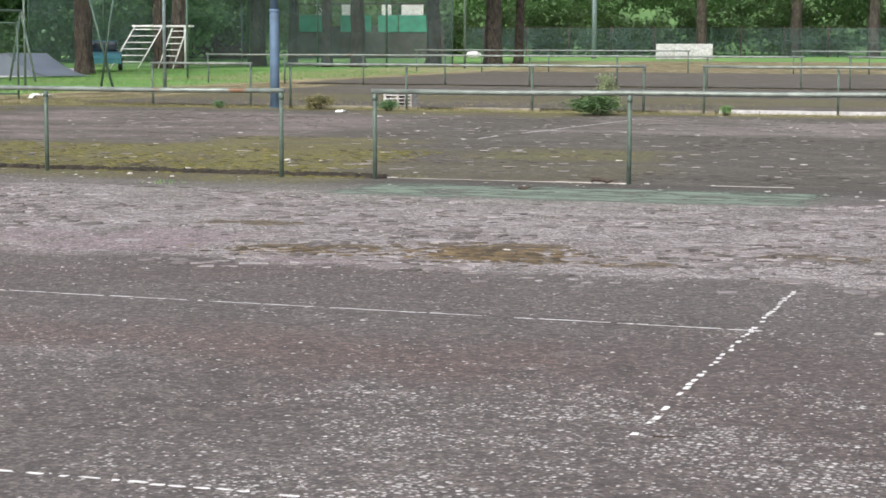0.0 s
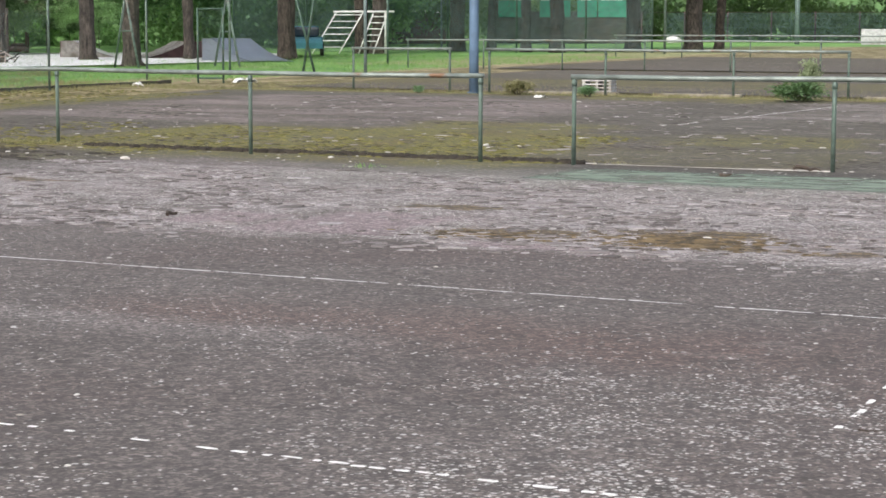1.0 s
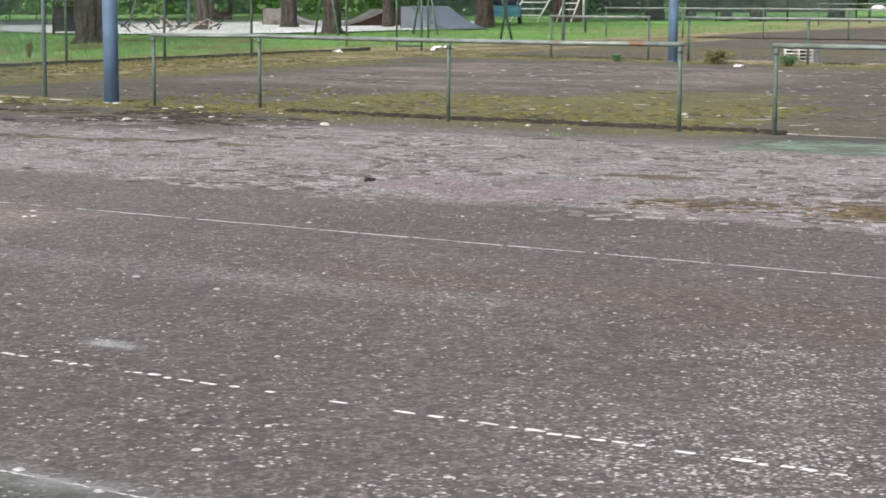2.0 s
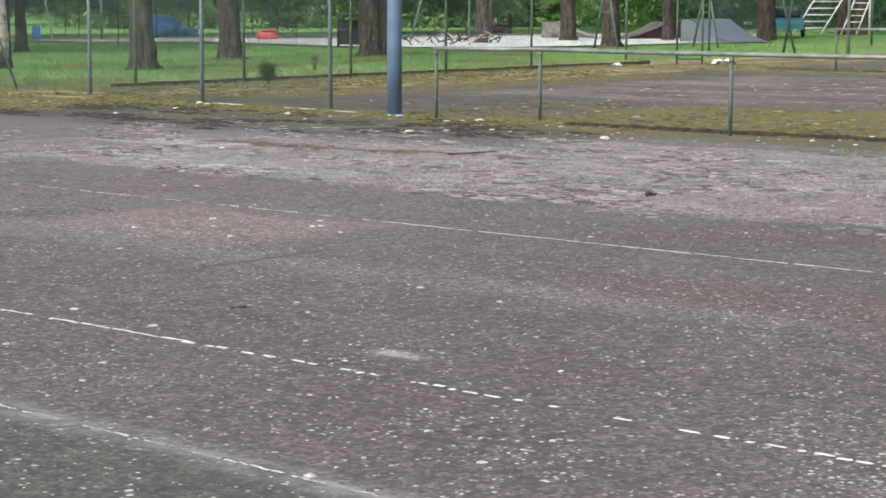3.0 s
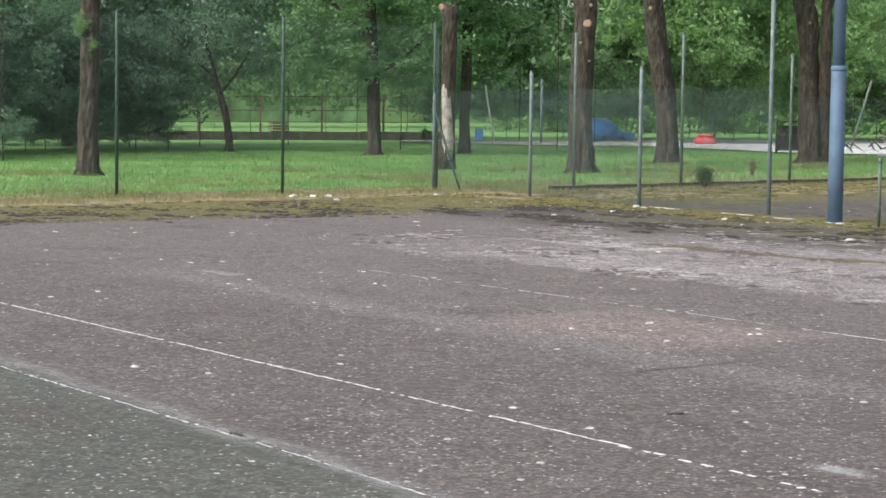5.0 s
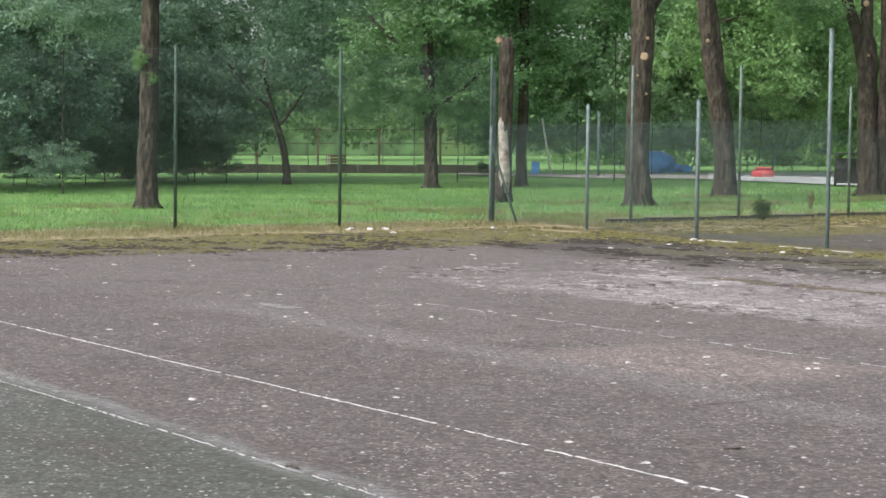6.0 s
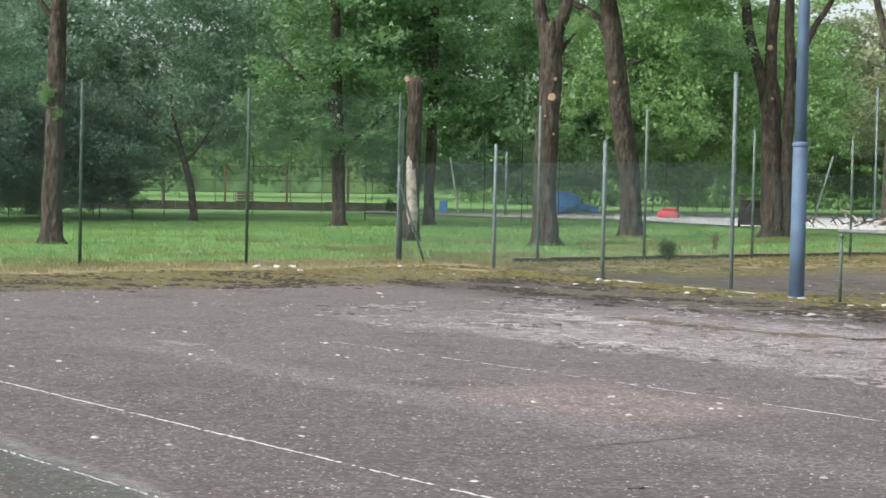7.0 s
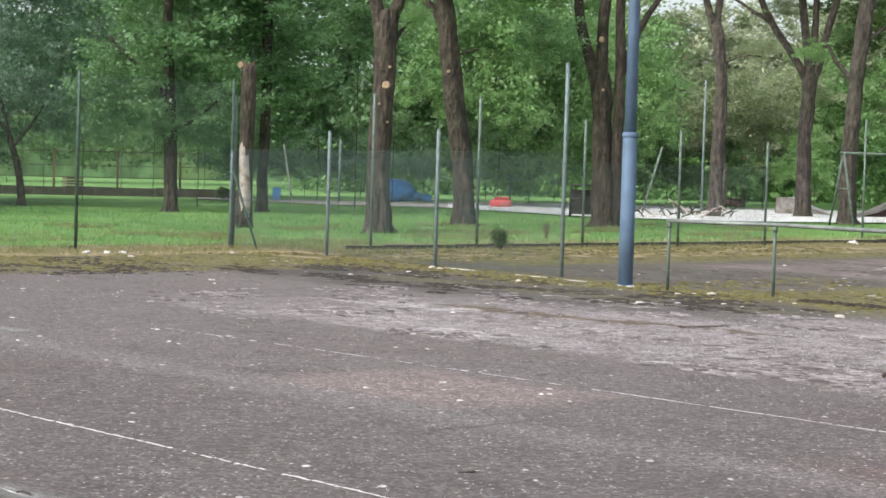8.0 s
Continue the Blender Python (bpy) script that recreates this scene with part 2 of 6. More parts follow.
    # dark pits between grains
    pit = g.step(g.voronoi(52.0), 0.42, 0.66)
    c = g.mix(g.math("MULTIPLY", pit, 0.6), c, (0.05, 0.044, 0.04))
    c = g.mix(0.55, c, g.mix(1.0, c, g.mix(fine, (0.55, 0.55, 0.55), (1.5, 1.5, 1.5)), "MULTIPLY"))
    g.colour(c)
    g.bump(g.math("ADD", g.math("MULTIPLY", fine, 0.5), g.math("ADD", mid, g.math("MULTIPLY", flake, band))), 0.5, 0.012)
    return g.m


def coat_material(name, box, soft, amp, low, high, full, scale=3.0):
    """What is left of a thin coat on the asphalt; bare where it has worn through."""
    g = Graph(name, 0.85)
    o = g.xyz()
    wob = g.math("ADD", g.math("SUBTRACT", g.noise(0.9, 5, rough=0.65), 0.5), g.math("MULTIPLY", g.math("SUBTRACT", g.noise(4.0, 5, rough=0.7), 0.5), 0.5))
    left = g.math("MULTIPLY", g.zone(o[0], o[1], wob, *box, soft, amp), g.step(g.noise(scale, 7, g.stretch(0.5, 1.0, 1.0), 0.75), 0.6, 0.44, full * 0.25, full))
    c = g.mix(g.step(g.noise(2.4, 7, g.stretch(0.4, 1.0, 1.0), 0.72), 0.35, 0.65), low, high)
    g.colour(g.mix(0.35, c, g.mix(1.0, c, g.mix(g.noise(45.0, 4, rough=0.75), (0.5, 0.5, 0.5), (1.5, 1.5, 1.5)), "MULTIPLY")))
    g.bump(g.noise(40.0, 4), 0.3, 0.006)
    bare = g.t.nodes.new("ShaderNodeBsdfTransparent")
    mixer = g.t.nodes.new("ShaderNodeMixShader")
    g.t.links.new(left, mixer.inputs[0])
    g.t.links.new(bare.outputs[0], mixer.inputs[1])
    g.t.links.new(g.b.outputs[0], mixer.inputs[2])
    g.t.links.new(mixer.outputs[0], g.t.nodes["Material Output"].inputs["Surface"])
    return g.m


def make_grass_ground():
    g = Graph("park_lawn", 0.95)
    o = g.xyz()
    x, y = o[0], o[1]
    w = g.math("SUBTRACT", g.noise(0.35, 6, rough=0.65), 0.5)
    n = g.noise(0.25, 6, rough=0.7)
    f = g.noise(9.0, 6, rough=0.8)
    c = g.mix(g.step(n, 0.35, 0.65), (0.090, 0.235, 0.056), (0.180, 0.355, 0.092))
    c = g.mix(g.math("MULTIPLY", g.step(f, 0.45, 0.7), 0.5), c, (0.27, 0.34, 0.11))
    dry_c = g.mix(g.step(g.noise(4.0, 6), 0.35, 0.65), (0.19, 0.15, 0.08), (0.40, 0.335, 0.20))
    dry = g.math("MAXIMUM", g.zone(x, y, w, -32.5, -23, -40, 13.5, 0.6, 2.0), g.zone(x, y, w, -29.6, -22, 10, 34, 0.6, 2.0))
    dry = g.math("MAXIMUM", dry, g.zone(x, y, w, -32, 60, 10, 38.5, 0.8, 2.5))
    dry = g.math("MAXIMUM", dry, g.zone(x, y, w, -30, 60, 30, 118, 1.5, 3.5))
    dry = g.math("MAXIMUM", dry, g.math("MULTIPLY", g.zone(x, y, w, -36.5, 60, 56, 118, 2.0, 4.0), 0.7))
    straw = g.math("MULTIPLY", g.step(g.noise(0.45, 6, rough=0.72), 0.5, 0.66), 0.6)
    c = g.mix(g.math("MAXIMUM", dry, g.math("MULTIPLY", straw, g.zone(x, y, w, -45, 20, -40, 80, 2.0, 3.0))), c, dry_c)
    soil = g.step(g.noise(1.1, 6, rough=0.7), 0.58, 0.7)
    c = g.mix(g.math("MULTIPLY", dry, g.math("MULTIPLY", soil, 0.7)), c, (0.085, 0.065, 0.04))
    moss = g.math("MULTIPLY", g.math("MULTIPLY", dry, g.step(g.math("ADD", x, g.math("MULTIPLY", w, 1.5)), -28.9, -28.2)), g.step(g.noise(0.9, 6, rough=0.7), 0.43, 0.56))
    c = g.mix(g.math("MULTIPLY", moss, 0.8), c, (0.088, 0.078, 0.022))
    g.colour(c)
    g.bump(g.noise(14.0, 6, rough=0.8), 0.8, 0.05)
    return g.m


def leaf_material(name, low, high, tint, clump=2.6):
    g = Graph(name, 0.55)
    r = g.island()
    c = g.mix(r, low, high)
    # clumps coloured lighter and darker, standing in for lit tips and shaded gaps
    c = g.mix(g.math("MULTIPLY", g.step(g.noise(clump, 3), 0.47, 0.62), 0.75), c, tint)
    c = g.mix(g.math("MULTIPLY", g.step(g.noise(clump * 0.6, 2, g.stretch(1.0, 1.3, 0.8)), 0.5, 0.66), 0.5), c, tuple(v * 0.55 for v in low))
    g.colour(c)
    g.b.inputs["Subsurface Weight"].default_value = 0.0
    trans = g.t.nodes.new("ShaderNodeBsdfTranslucent")
    g.put(trans.inputs["Color"], g.mix(0.5, c, (0.20, 0.33, 0.08)))
    mixer = g.t.nodes.new("ShaderNodeMixShader")
    mixer.inputs[0].default_value = 0.48
    out = g.t.nodes["Material Output"]
    g.t.links.new(g.b.outputs[0], mixer.inputs[1])
    g.t.links.new(trans.outputs[0], mixer.inputs[2])
    g.t.links.new(mixer.outputs[0], out.inputs["Surface"])
    return g.m


def bark_material(name, low, high):
    g = Graph(name, 0.95)
    s = g.stretch(8.0, 8.0, 2.8)
    n = g.noise(1.0, 7, s, 0.7)
    v = g.voronoi(1.6, g.stretch(6.0, 6.0, 2.2), "Distance")
    c = g.mix(g.step(n, 0.32, 0.66), low, high)
    c = g.mix(g.math("MULTIPLY", g.step(v, 0.25, 0.05), 0.7), c, tuple(k * 0.35 for k in low))
    c = g.mix(g.math("MULTIPLY", g.step(g.noise(0.7, 5), 0.52, 0.66), 0.4), c, (0.10, 0.105, 0.055))
    c = g.mix(g.math("MULTIPLY", g.step(g.noise(1.6, 6, rough=0.7), 0.45, 0.62), 0.6), c, tuple(k * 0.7 for k in low))
    g.colour(c)
    g.bump(g.math("ADD", n, v), 1.0, 0.08)
    return g.m


M_COURT = make_court_material()
M_LAWN = make_grass_ground()
M_LINE = simple("worn_white_line_paint", (0.74, 0.73, 0.71), 0.8, grain=30, vary=0.15, stain=(0.36, 0.34, 0.33), stain_scale=14, lo=0.58, hi=0.7)
M_FLECK = simple("pale_stone_chip", (0.46, 0.44, 0.43), 0.85, grain=20, vary=0.35)
M_LITTER = simple("dirty_white_rubble", (0.52, 0.50, 0.47), 0.85, grain=9, vary=0.2, stain=(0.3, 0.27, 0.22), stain_scale=6)
M_RAIL = simple("weathered_green_grey_steel", (0.20, 0.23, 0.21), 0.45, 0.3, grain=5, vary=0.25, stain=(0.20, 0.11, 0.06), stain_scale=2.2, lo=0.6, hi=0.7)
M_POST = simple("green_painted_steel_post", (0.115, 0.16, 0.135), 0.6, 0.15, grain=7, vary=0.3, stain=(0.22, 0.2, 0.17), stain_scale=3, lo=0.55, hi=0.7)
M_DARKPOST = simple("dark_green_steel_post", (0.055, 0.10, 0.075), 0.6, 0.1, grain=7, vary=0.3, stain=(0.15, 0.14, 0.11), stain_scale=3, lo=0.55, hi=0.7)
M_GALV = simple("galvanised_grey_post", (0.165, 0.215, 0.22), 0.7, 0.05, grain=6, vary=0.22, stain=(0.22, 0.2, 0.17), stain_scale=2.5, lo=0.6, hi=0.72)
M_WIRE = simple("weathered_fence_wire", (0.105, 0.155, 0.15), 0.55, 0.2, grain=3, vary=0.2, bump=0)
M_BLUE = simple("faded_blue_pole_paint", (0.10, 0.16, 0.245), 0.7, grain=3, vary=0.16, stain=(0.09, 0.12, 0.16), stain_scale=1.6, lo=0.58, hi=0.74)
M_BARK = bark_material("furrowed_bark", (0.028, 0.022, 0.018), (0.10, 0.08, 0.064))
M_BARK2 = bark_material("grey_bark", (0.036, 0.03, 0.026), (0.12, 0.101, 0.085))
M_WOOD = simple("bare_splintered_wood", (0.46, 0.40, 0.365), 0.8, grain=7, vary=0.3, stain=(0.22, 0.15, 0.10), stain_scale=4)
M_CUT = simple("fresh_sawn_wood", (0.36, 0.26, 0.17), 0.8, grain=10, vary=0.2)
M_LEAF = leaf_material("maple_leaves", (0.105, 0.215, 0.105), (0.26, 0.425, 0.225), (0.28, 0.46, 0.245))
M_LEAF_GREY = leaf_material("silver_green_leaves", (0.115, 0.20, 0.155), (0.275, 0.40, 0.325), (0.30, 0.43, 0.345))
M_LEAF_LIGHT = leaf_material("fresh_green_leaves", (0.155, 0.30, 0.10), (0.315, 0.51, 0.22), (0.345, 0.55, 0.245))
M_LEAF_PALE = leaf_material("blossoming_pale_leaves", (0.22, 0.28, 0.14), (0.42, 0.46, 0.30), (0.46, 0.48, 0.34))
# darker leaf copy with the shade of hedge and undergrowth put into its colours
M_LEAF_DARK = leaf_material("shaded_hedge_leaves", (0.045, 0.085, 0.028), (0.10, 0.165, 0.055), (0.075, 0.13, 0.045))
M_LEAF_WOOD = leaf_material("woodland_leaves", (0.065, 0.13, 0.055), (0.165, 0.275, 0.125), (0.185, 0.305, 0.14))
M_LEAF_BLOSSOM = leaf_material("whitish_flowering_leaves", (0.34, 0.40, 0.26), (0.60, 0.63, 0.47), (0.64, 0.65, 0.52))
M_BLADE = leaf_material("grass_blades", (0.10, 0.27, 0.056), (0.24, 0.47, 0.12), (0.34, 0.45, 0.16))
M_STRAW = leaf_material("dry_straw_blades", (0.20, 0.165, 0.085), (0.44, 0.38, 0.22), (0.34, 0.32, 0.16))
M_RUBBLE_DARK = simple("dark_damp_soil", (0.03, 0.024, 0.017), 0.95, grain=12, vary=0.5)
M_MOSS_BROWN = simple("dead_brown_moss", (0.13, 0.092, 0.046), 0.95, grain=6, vary=0.5, stain=(0.05, 0.038, 0.022), stain_scale=5, lo=0.48, hi=0.58)
_g = Graph("mixed_moss", 0.95)
_i = _g.island()
_c = _g.mix(_g.step(_i, 0.0, 0.5), (0.036, 0.033, 0.014), (0.128, 0.118, 0.029))
_c = _g.mix(_g.step(_i, 0.7, 1.0), _c, (0.20, 0.17, 0.06))
_g.colour(_g.mix(_g.math("MULTIPLY", _g.noise(18.0, 4), 0.5), _c, (0.08, 0.075, 0.02)))
M_MOSS2 = _g.m
M_CONCRETE = simple("pale_concrete", (0.42, 0.40, 0.37), 0.9, grain=6, vary=0.25, stain=(0.2, 0.18, 0.15), stain_scale=1.5)
M_OLDKERB = simple("mossy_old_concrete", (0.25, 0.225, 0.18), 0.95, grain=4, vary=0.35, stain=(0.12, 0.10, 0.05), stain_scale=1.2)
M_CONCRETE2 = simple("bleached_concrete", (0.45, 0.45, 0.455), 0.9, grain=6, vary=0.2, stain=(0.3, 0.28, 0.25), stain_scale=1.2)
M_GRAVEL = simple("white_gravel", (0.68, 0.68, 0.69), 0.95, grain=3, vary=0.2, stain=(0.55, 0.54, 0.53), stain_scale=0.4, lo=0.55, hi=0.75)
M_DARKWALL = simple("dark_mossy_wall", (0.06, 0.055, 0.045), 0.9, grain=3, vary=0.4, stain=(0.05, 0.06, 0.03))
M_BROWNWOOD = simple("brown_stained_timber", (0.12, 0.075, 0.055), 0.8, grain=8, vary=0.3)
M_STICK = simple("dead_twig", (0.06, 0.045, 0.035), 0.9, grain=20, vary=0.3)
M_BLACK = simple("charred_dark_metal", (0.03, 0.03, 0.03), 0.7, grain=6, vary=0.4)
M_TANK = simple("blue_plastic_tank", (0.12, 0.38, 0.90), 0.4, grain=2, vary=0.12, stain=(0.08, 0.16, 0.35), stain_scale=1.4)
M_RED = simple("faded_red_plastic", (0.60, 0.075, 0.09), 0.45, grain=2, vary=0.15, stain=(0.5, 0.2, 0.18), stain_scale=2)
M_WHITE = simple("chalky_white_paint", (0.68, 0.68, 0.66), 0.6, grain=4, vary=0.12, stain=(0.4, 0.38, 0.35), stain_scale=1.5, lo=0.58, hi=0.75)
M_GREENSHEET = simple("green_tarpaulin", (0.03, 0.25, 0.16), 0.5, grain=2, vary=0.2)
M_SILVER = simple("silver_blue_car_paint", (0.42, 0.47, 0.55), 0.3, 0.3, grain=1, vary=0.06, bump=0)
M_GLASS = simple("dark_tinted_glass", (0.03, 0.045, 0.06), 0.08, grain=1, vary=0.1, bump=0)
M_RUBBER = simple("black_rubber", (0.025, 0.025, 0.025), 0.8, grain=20, vary=0.2)
M_TEAL = simple("teal_painted_metal", (0.06, 0.22, 0.27), 0.4, grain=2, vary=0.15)
M_FAR = simple("distant_foliage", (0.10, 0.18, 0.075), 0.95, grain=0.35, vary=0.55, stain=(0.12, 0.19, 0.07), stain_scale=0.12, bump=0)
M_MAROON = simple("dull_red_brown_paint", (0.085, 0.045, 0.045), 0.7, grain=4, vary=0.25)


# ---- mesh helpers ----
def rise(y):
    """The land climbs gently behind the first court."""
    s = max(0.0, min(y, 240.0) - 20.0)
    return 0.015 * (math.sqrt(s * s + 9.0) - 3.0)


OX, OY, TURN = 1.66, 9.48, radians(-20)
CT, ST = math.cos(TURN), math.sin(TURN)
FRAME = pose(OX, OY, 0, 0, 0, -20)


def from_court(x, y):
    """World x, y of a point given along and across the court."""
    return OX + x * CT - y * ST, OY + x * ST + y * CT


def land(x, y):
    """The ground's height under a world point."""
    return rise(y)


def court_z(x, y):
    return rise(from_court(x, y)[1])


def mesh(name, verts, faces, material, smooth=False):
    me = bpy.data.meshes.new(name)
    me.from_pydata(verts, [], faces)
    me.materials.append(material)
    if smooth:
        me.polygons.foreach_set("use_smooth", [True] * len(me.polygons))
    me.update()
    return me


def part(name, bm, material, parent, label="", smooth=False):
    me = bpy.data.meshes.new(name)
    bm.to_mesh(me)
    bm.free()
    me.materials.append(material)
    if smooth:
        me.polygons.foreach_set("use_smooth", [True] * len(me.polygons))
    ob = new(name, me)
    ob.parent = parent
    return tagged(ob, label)


def thing(name, m, label, category, group="", kind=""):
    ob = new(name)
    ob.empty_display_size = 0.2
    ob.matrix_basis = m
    return tagged(ob, label, category, group, kind)


def box(bm, size, at=(0, 0, 0), rot=(0, 0, 0), bevel=0.0):
    r = bmesh.ops.create_cube(bm, size=1.0, matrix=pose(*at, *rot) @ Matrix.Diagonal((*size, 1)))
    if bevel:
        edges = list({e for v in r["verts"] for e in v.link_edges})
        bmesh.ops.bevel(bm, geom=edges, offset=bevel, segments=2, affect="EDGES", profile=0.6)


def tube(bm, pts, radii, sides=10, cap=True, squash=1.0, rough=0.0):
    """A round bar through points, each with its radius."""
    pts = [Vector(p) for p in pts]
    rings = []
    for i, p in enumerate(pts):
        d = (pts[min(i + 1, len(pts) - 1)] - pts[max(i - 1, 0)]).normalized()
        ref = Vector((1, 0, 0)) if abs(d.x) < 0.8 else Vector((0, 1, 0))
        a = (ref - d * ref.dot(d)).normalized()
        b = d.cross(a)
        ring = []
        for k in range(sides):
            th = 2 * math.pi * k / sides
            w = radii[i]
            if rough:
                w *= 1 + rough * noise.noise(Vector((math.cos(th) * 1.7 + p.x, math.sin(th) * 1.7 + p.y, p.z * 0.9)))
                w *= 1 + 0.5 * rough * math.sin(th * 5 + 0.6 * p.z + p.x)
            ring.append(bm.verts.new(p + a * math.cos(th) * w + b * math.sin(th) * w * squash))
        rings.append(ring)
    for r0, r1 in zip(rings, rings[1:]):
        for k in range(sides):
            bm.faces.new((r0[k], r0[(k + 1) % sides], r1[(k + 1) % sides], r1[k]))
    if cap:
        bm.faces.new(rings[0][::-1])
        bm.faces.new(rings[-1])


def bar(name, a, b, r, material, parent, label="", sides=8):
    bm = bmesh.new()
    tube(bm, [a, b], [r, r], sides)
    return part(name, bm, material, parent, label, True)


def bar_mesh(name, length, r, material, sides=8):
    bm = bmesh.new()
    tube(bm, [(0, 0, 0), (0, 0, length - r * 0.6), (0, 0, length)], [r, r, r * 0.55], sides)
    me = bpy.data.meshes.new(name)
    bm.to_mesh(me)
    bm.free()
    me.materials.append(material)
    me.polygons.foreach_set("use_smooth", [len(p.vertices) == 4 for p in me.polygons])
    return me


# ---- ground, courts and lines ----
def grid(name, xs, ys, lift, material, inside=None):
    verts, faces = [], []
    for y in ys:
        for x in xs:
            verts.append((x, y, court_z(x, y) + lift))
    w = len(xs)
    for j in range(len(ys) - 1):
        for i in range(w - 1):
            if inside is None or inside(0.5 * (xs[i] + xs[i + 1]), 0.5 * (ys[j] + ys[j + 1])):
                faces.append((j * w + i, j * w + i + 1, (j + 1) * w + i + 1, (j + 1) * w + i))
    ob = new(name, mesh(name, verts, faces, material, True))
    ob.matrix_basis = FRAME
    return ob


far_steps = [60, 80, 110, 150, 200, 260, 340, 450, 700, 1200, 2500]
gx = [-v for v in far_steps[::-1]] + list(range(-48, 49, 3)) + far_steps
gy = [-2500, -1200, -600, -300, -150, -80, -50, -30] + list(range(-20, 101, 2)) + [110, 130, 160, 200, 250, 300, 400, 700, 1200, 2500]
tagged(grid("ground", gx, gy, -0.03, M_LAWN), "green park lawn with dry straw along the courts", "lawn", kind="structure")


def steps(a, b, n):
    return [a + (b - a) * i / n for i in range(n + 1)]


tagged(grid("court_floor", steps(-27.6, 24, 52), steps(-20, 10.95, 40), 0.004, M_COURT),
       "grey-brown tennis court asphalt, cracked, bleached and mossy", "tennis court", kind="structure")
tagged(grid("court_floor_second", steps(-24.2, 30, 50), steps(10.95, 30.0, 24), 0.004, M_COURT),
       "derelict second court with rosy asphalt and yellow moss", "tennis court", kind="structure")
tagged(grid("court_floor_third", steps(-24, 60, 56), steps(32.0, 50.6, 14), 0.004, M_COURT),
       "dark weathered court further back", "tennis court", kind="structure")

COATS = (("green_coat", (-6.2, -1.0, 8.2, 10.0), 0.2, 0.7, (0.145, 0.19, 0.145), (0.21, 0.26, 0.205), 0.92, "faded green acrylic coat left by the rail"),
         ("chalk_dust", (-15.0, 3.0, -5.76, -5.58), 0.08, 0.2, (0.28, 0.275, 0.27), (0.40, 0.395, 0.38), 0.5, "chalky dust along the doubles line"),
         ("scuffed_paint", (-3.70, -3.36, -3.97, -3.85), 0.07, 0.4, (0.38, 0.37, 0.365), (0.56, 0.55, 0.54), 0.6, "white scuffed paint on the asphalt"),
         ("scuffed_paint", (-14.2, -13.5, -1.75, -1.5), 0.10, 0.6, (0.33, 0.32, 0.315), (0.46, 0.45, 0.44), 0.55, "white scuffed paint on the asphalt"))
for name_, box_, soft_, amp_, low_, high_, full_, label_ in COATS:
    m_ = coat_material("worn_" + name_, box_, soft_, amp_, low_, high_, full_, 3.0 if name_ == "green_coat" else 11.0)
    tagged(grid(name_, steps(box_[0] - 0.6, box_[1] + 0.6, 8), steps(box_[2] - 0.6, min(box_[3] + 0.6, 10.6), 6), 0.0085, m_), label_, "paint", kind="structure")

rng = random.Random(4)
CRACKS = (((-6.31, -4.1), (-6.38, -1.7)), ((-5.6, 5.2), (-5.35, 5.65)), ((-5.35, 5.65), (-4.3, 4.9)), ((-1.2, 1.95), (0.9, 2.1)), ((-15.4, 5.3), (-12.6, 5.55)), ((-5.5, 2.15), (-4.8, 2.4)))


def worn_line(name, a, b, width, keep, length, label, gap=(0.7, 1.12), material=None, category="court line"):
    """A painted line of which only ragged flakes are left. keep: share left, at a distance along the line."""
    a, b = Vector(a), Vector(b)
    u = (b - a).normalized()
    n = Vector((-u.y, u.x))
    verts, faces, s, total = [], [], 0.0, (b - a).length
    while s < total:
        run = rng.uniform(*length)
        k = keep(s / total)
        if rng.random() < k:
            w = width * rng.uniform(0.55, 1.05)
            off = rng.uniform(-0.28, 0.28) * width
            m = 9
            base = len(verts)
            mid = a + u * (s + run / 2) + n * off
            for q in range(m):
                th = 2 * math.pi * q / m
                rx = 0.5 * run * rng.uniform(0.8, 1.05) * (abs(math.cos(th)) ** 0.5) * (1 if math.cos(th) > 0 else -1)
                ry = 0.5 * w * rng.uniform(0.7, 1.1) * (abs(math.sin(th)) ** 0.5) * (1 if math.sin(th) > 0 else -1)
                p = mid + u * rx + n * ry
                verts.append((p.x, p.y, court_z(p.x, p.y) + 0.0075))
            faces.append(tuple(range(base, base + m)))
        s += run * rng.uniform(*gap)
    ob = new(name, mesh(name, verts, faces, material or M_LINE))
    ob.matrix_basis = FRAME
    return tagged(ob, label, category, kind="structure")


worn_line("line_centre", (-13.6, -0.05), (-9.2, -0.03), 0.022, lambda s: 0.7, (0.04, 0.16), "thin faded white centre service line, partly gone")
worn_line("line_centre", (-9.2, -0.03), (0, -0.11), 0.030, lambda s: 0.75 if s < 0.15 else 0.93, (0.05, 0.22), "thin white centre service line on the asphalt")
worn_line("line_single", (-16.0, -4.50), (-4.5, -4.305), 0.030, lambda s: 0.95 if s < 0.72 else 0.82, (0.03, 0.11), "white singles side line crumbling at its edges")
worn_line("line_single", (-4.5, -4.305), (0.4, -4.265), 0.036, lambda s: 0.72, (0.025, 0.10), "white singles side line broken into dashes", (0.85, 1.8))
worn_line("line_double", (-16.0, -5.98), (-5.0, -5.675), 0.020, lambda s: 0.75, (0.015, 0.08), "worn white doubles side line at the green border")
worn_line("line_double", (-5.0, -5.675), (2.0, -5.645), 0.018, lambda s: 0.72, (0.015, 0.08), "worn white doubles side line at the green border")
worn_line("line_service", (0.15, -2.95), (0.02, 1.6), 0.036, lambda s: 0.5 + 0.4 * min(1, s * 2.2), (0.04, 0.10), "flaking white service line across the court", (1.0, 1.9))
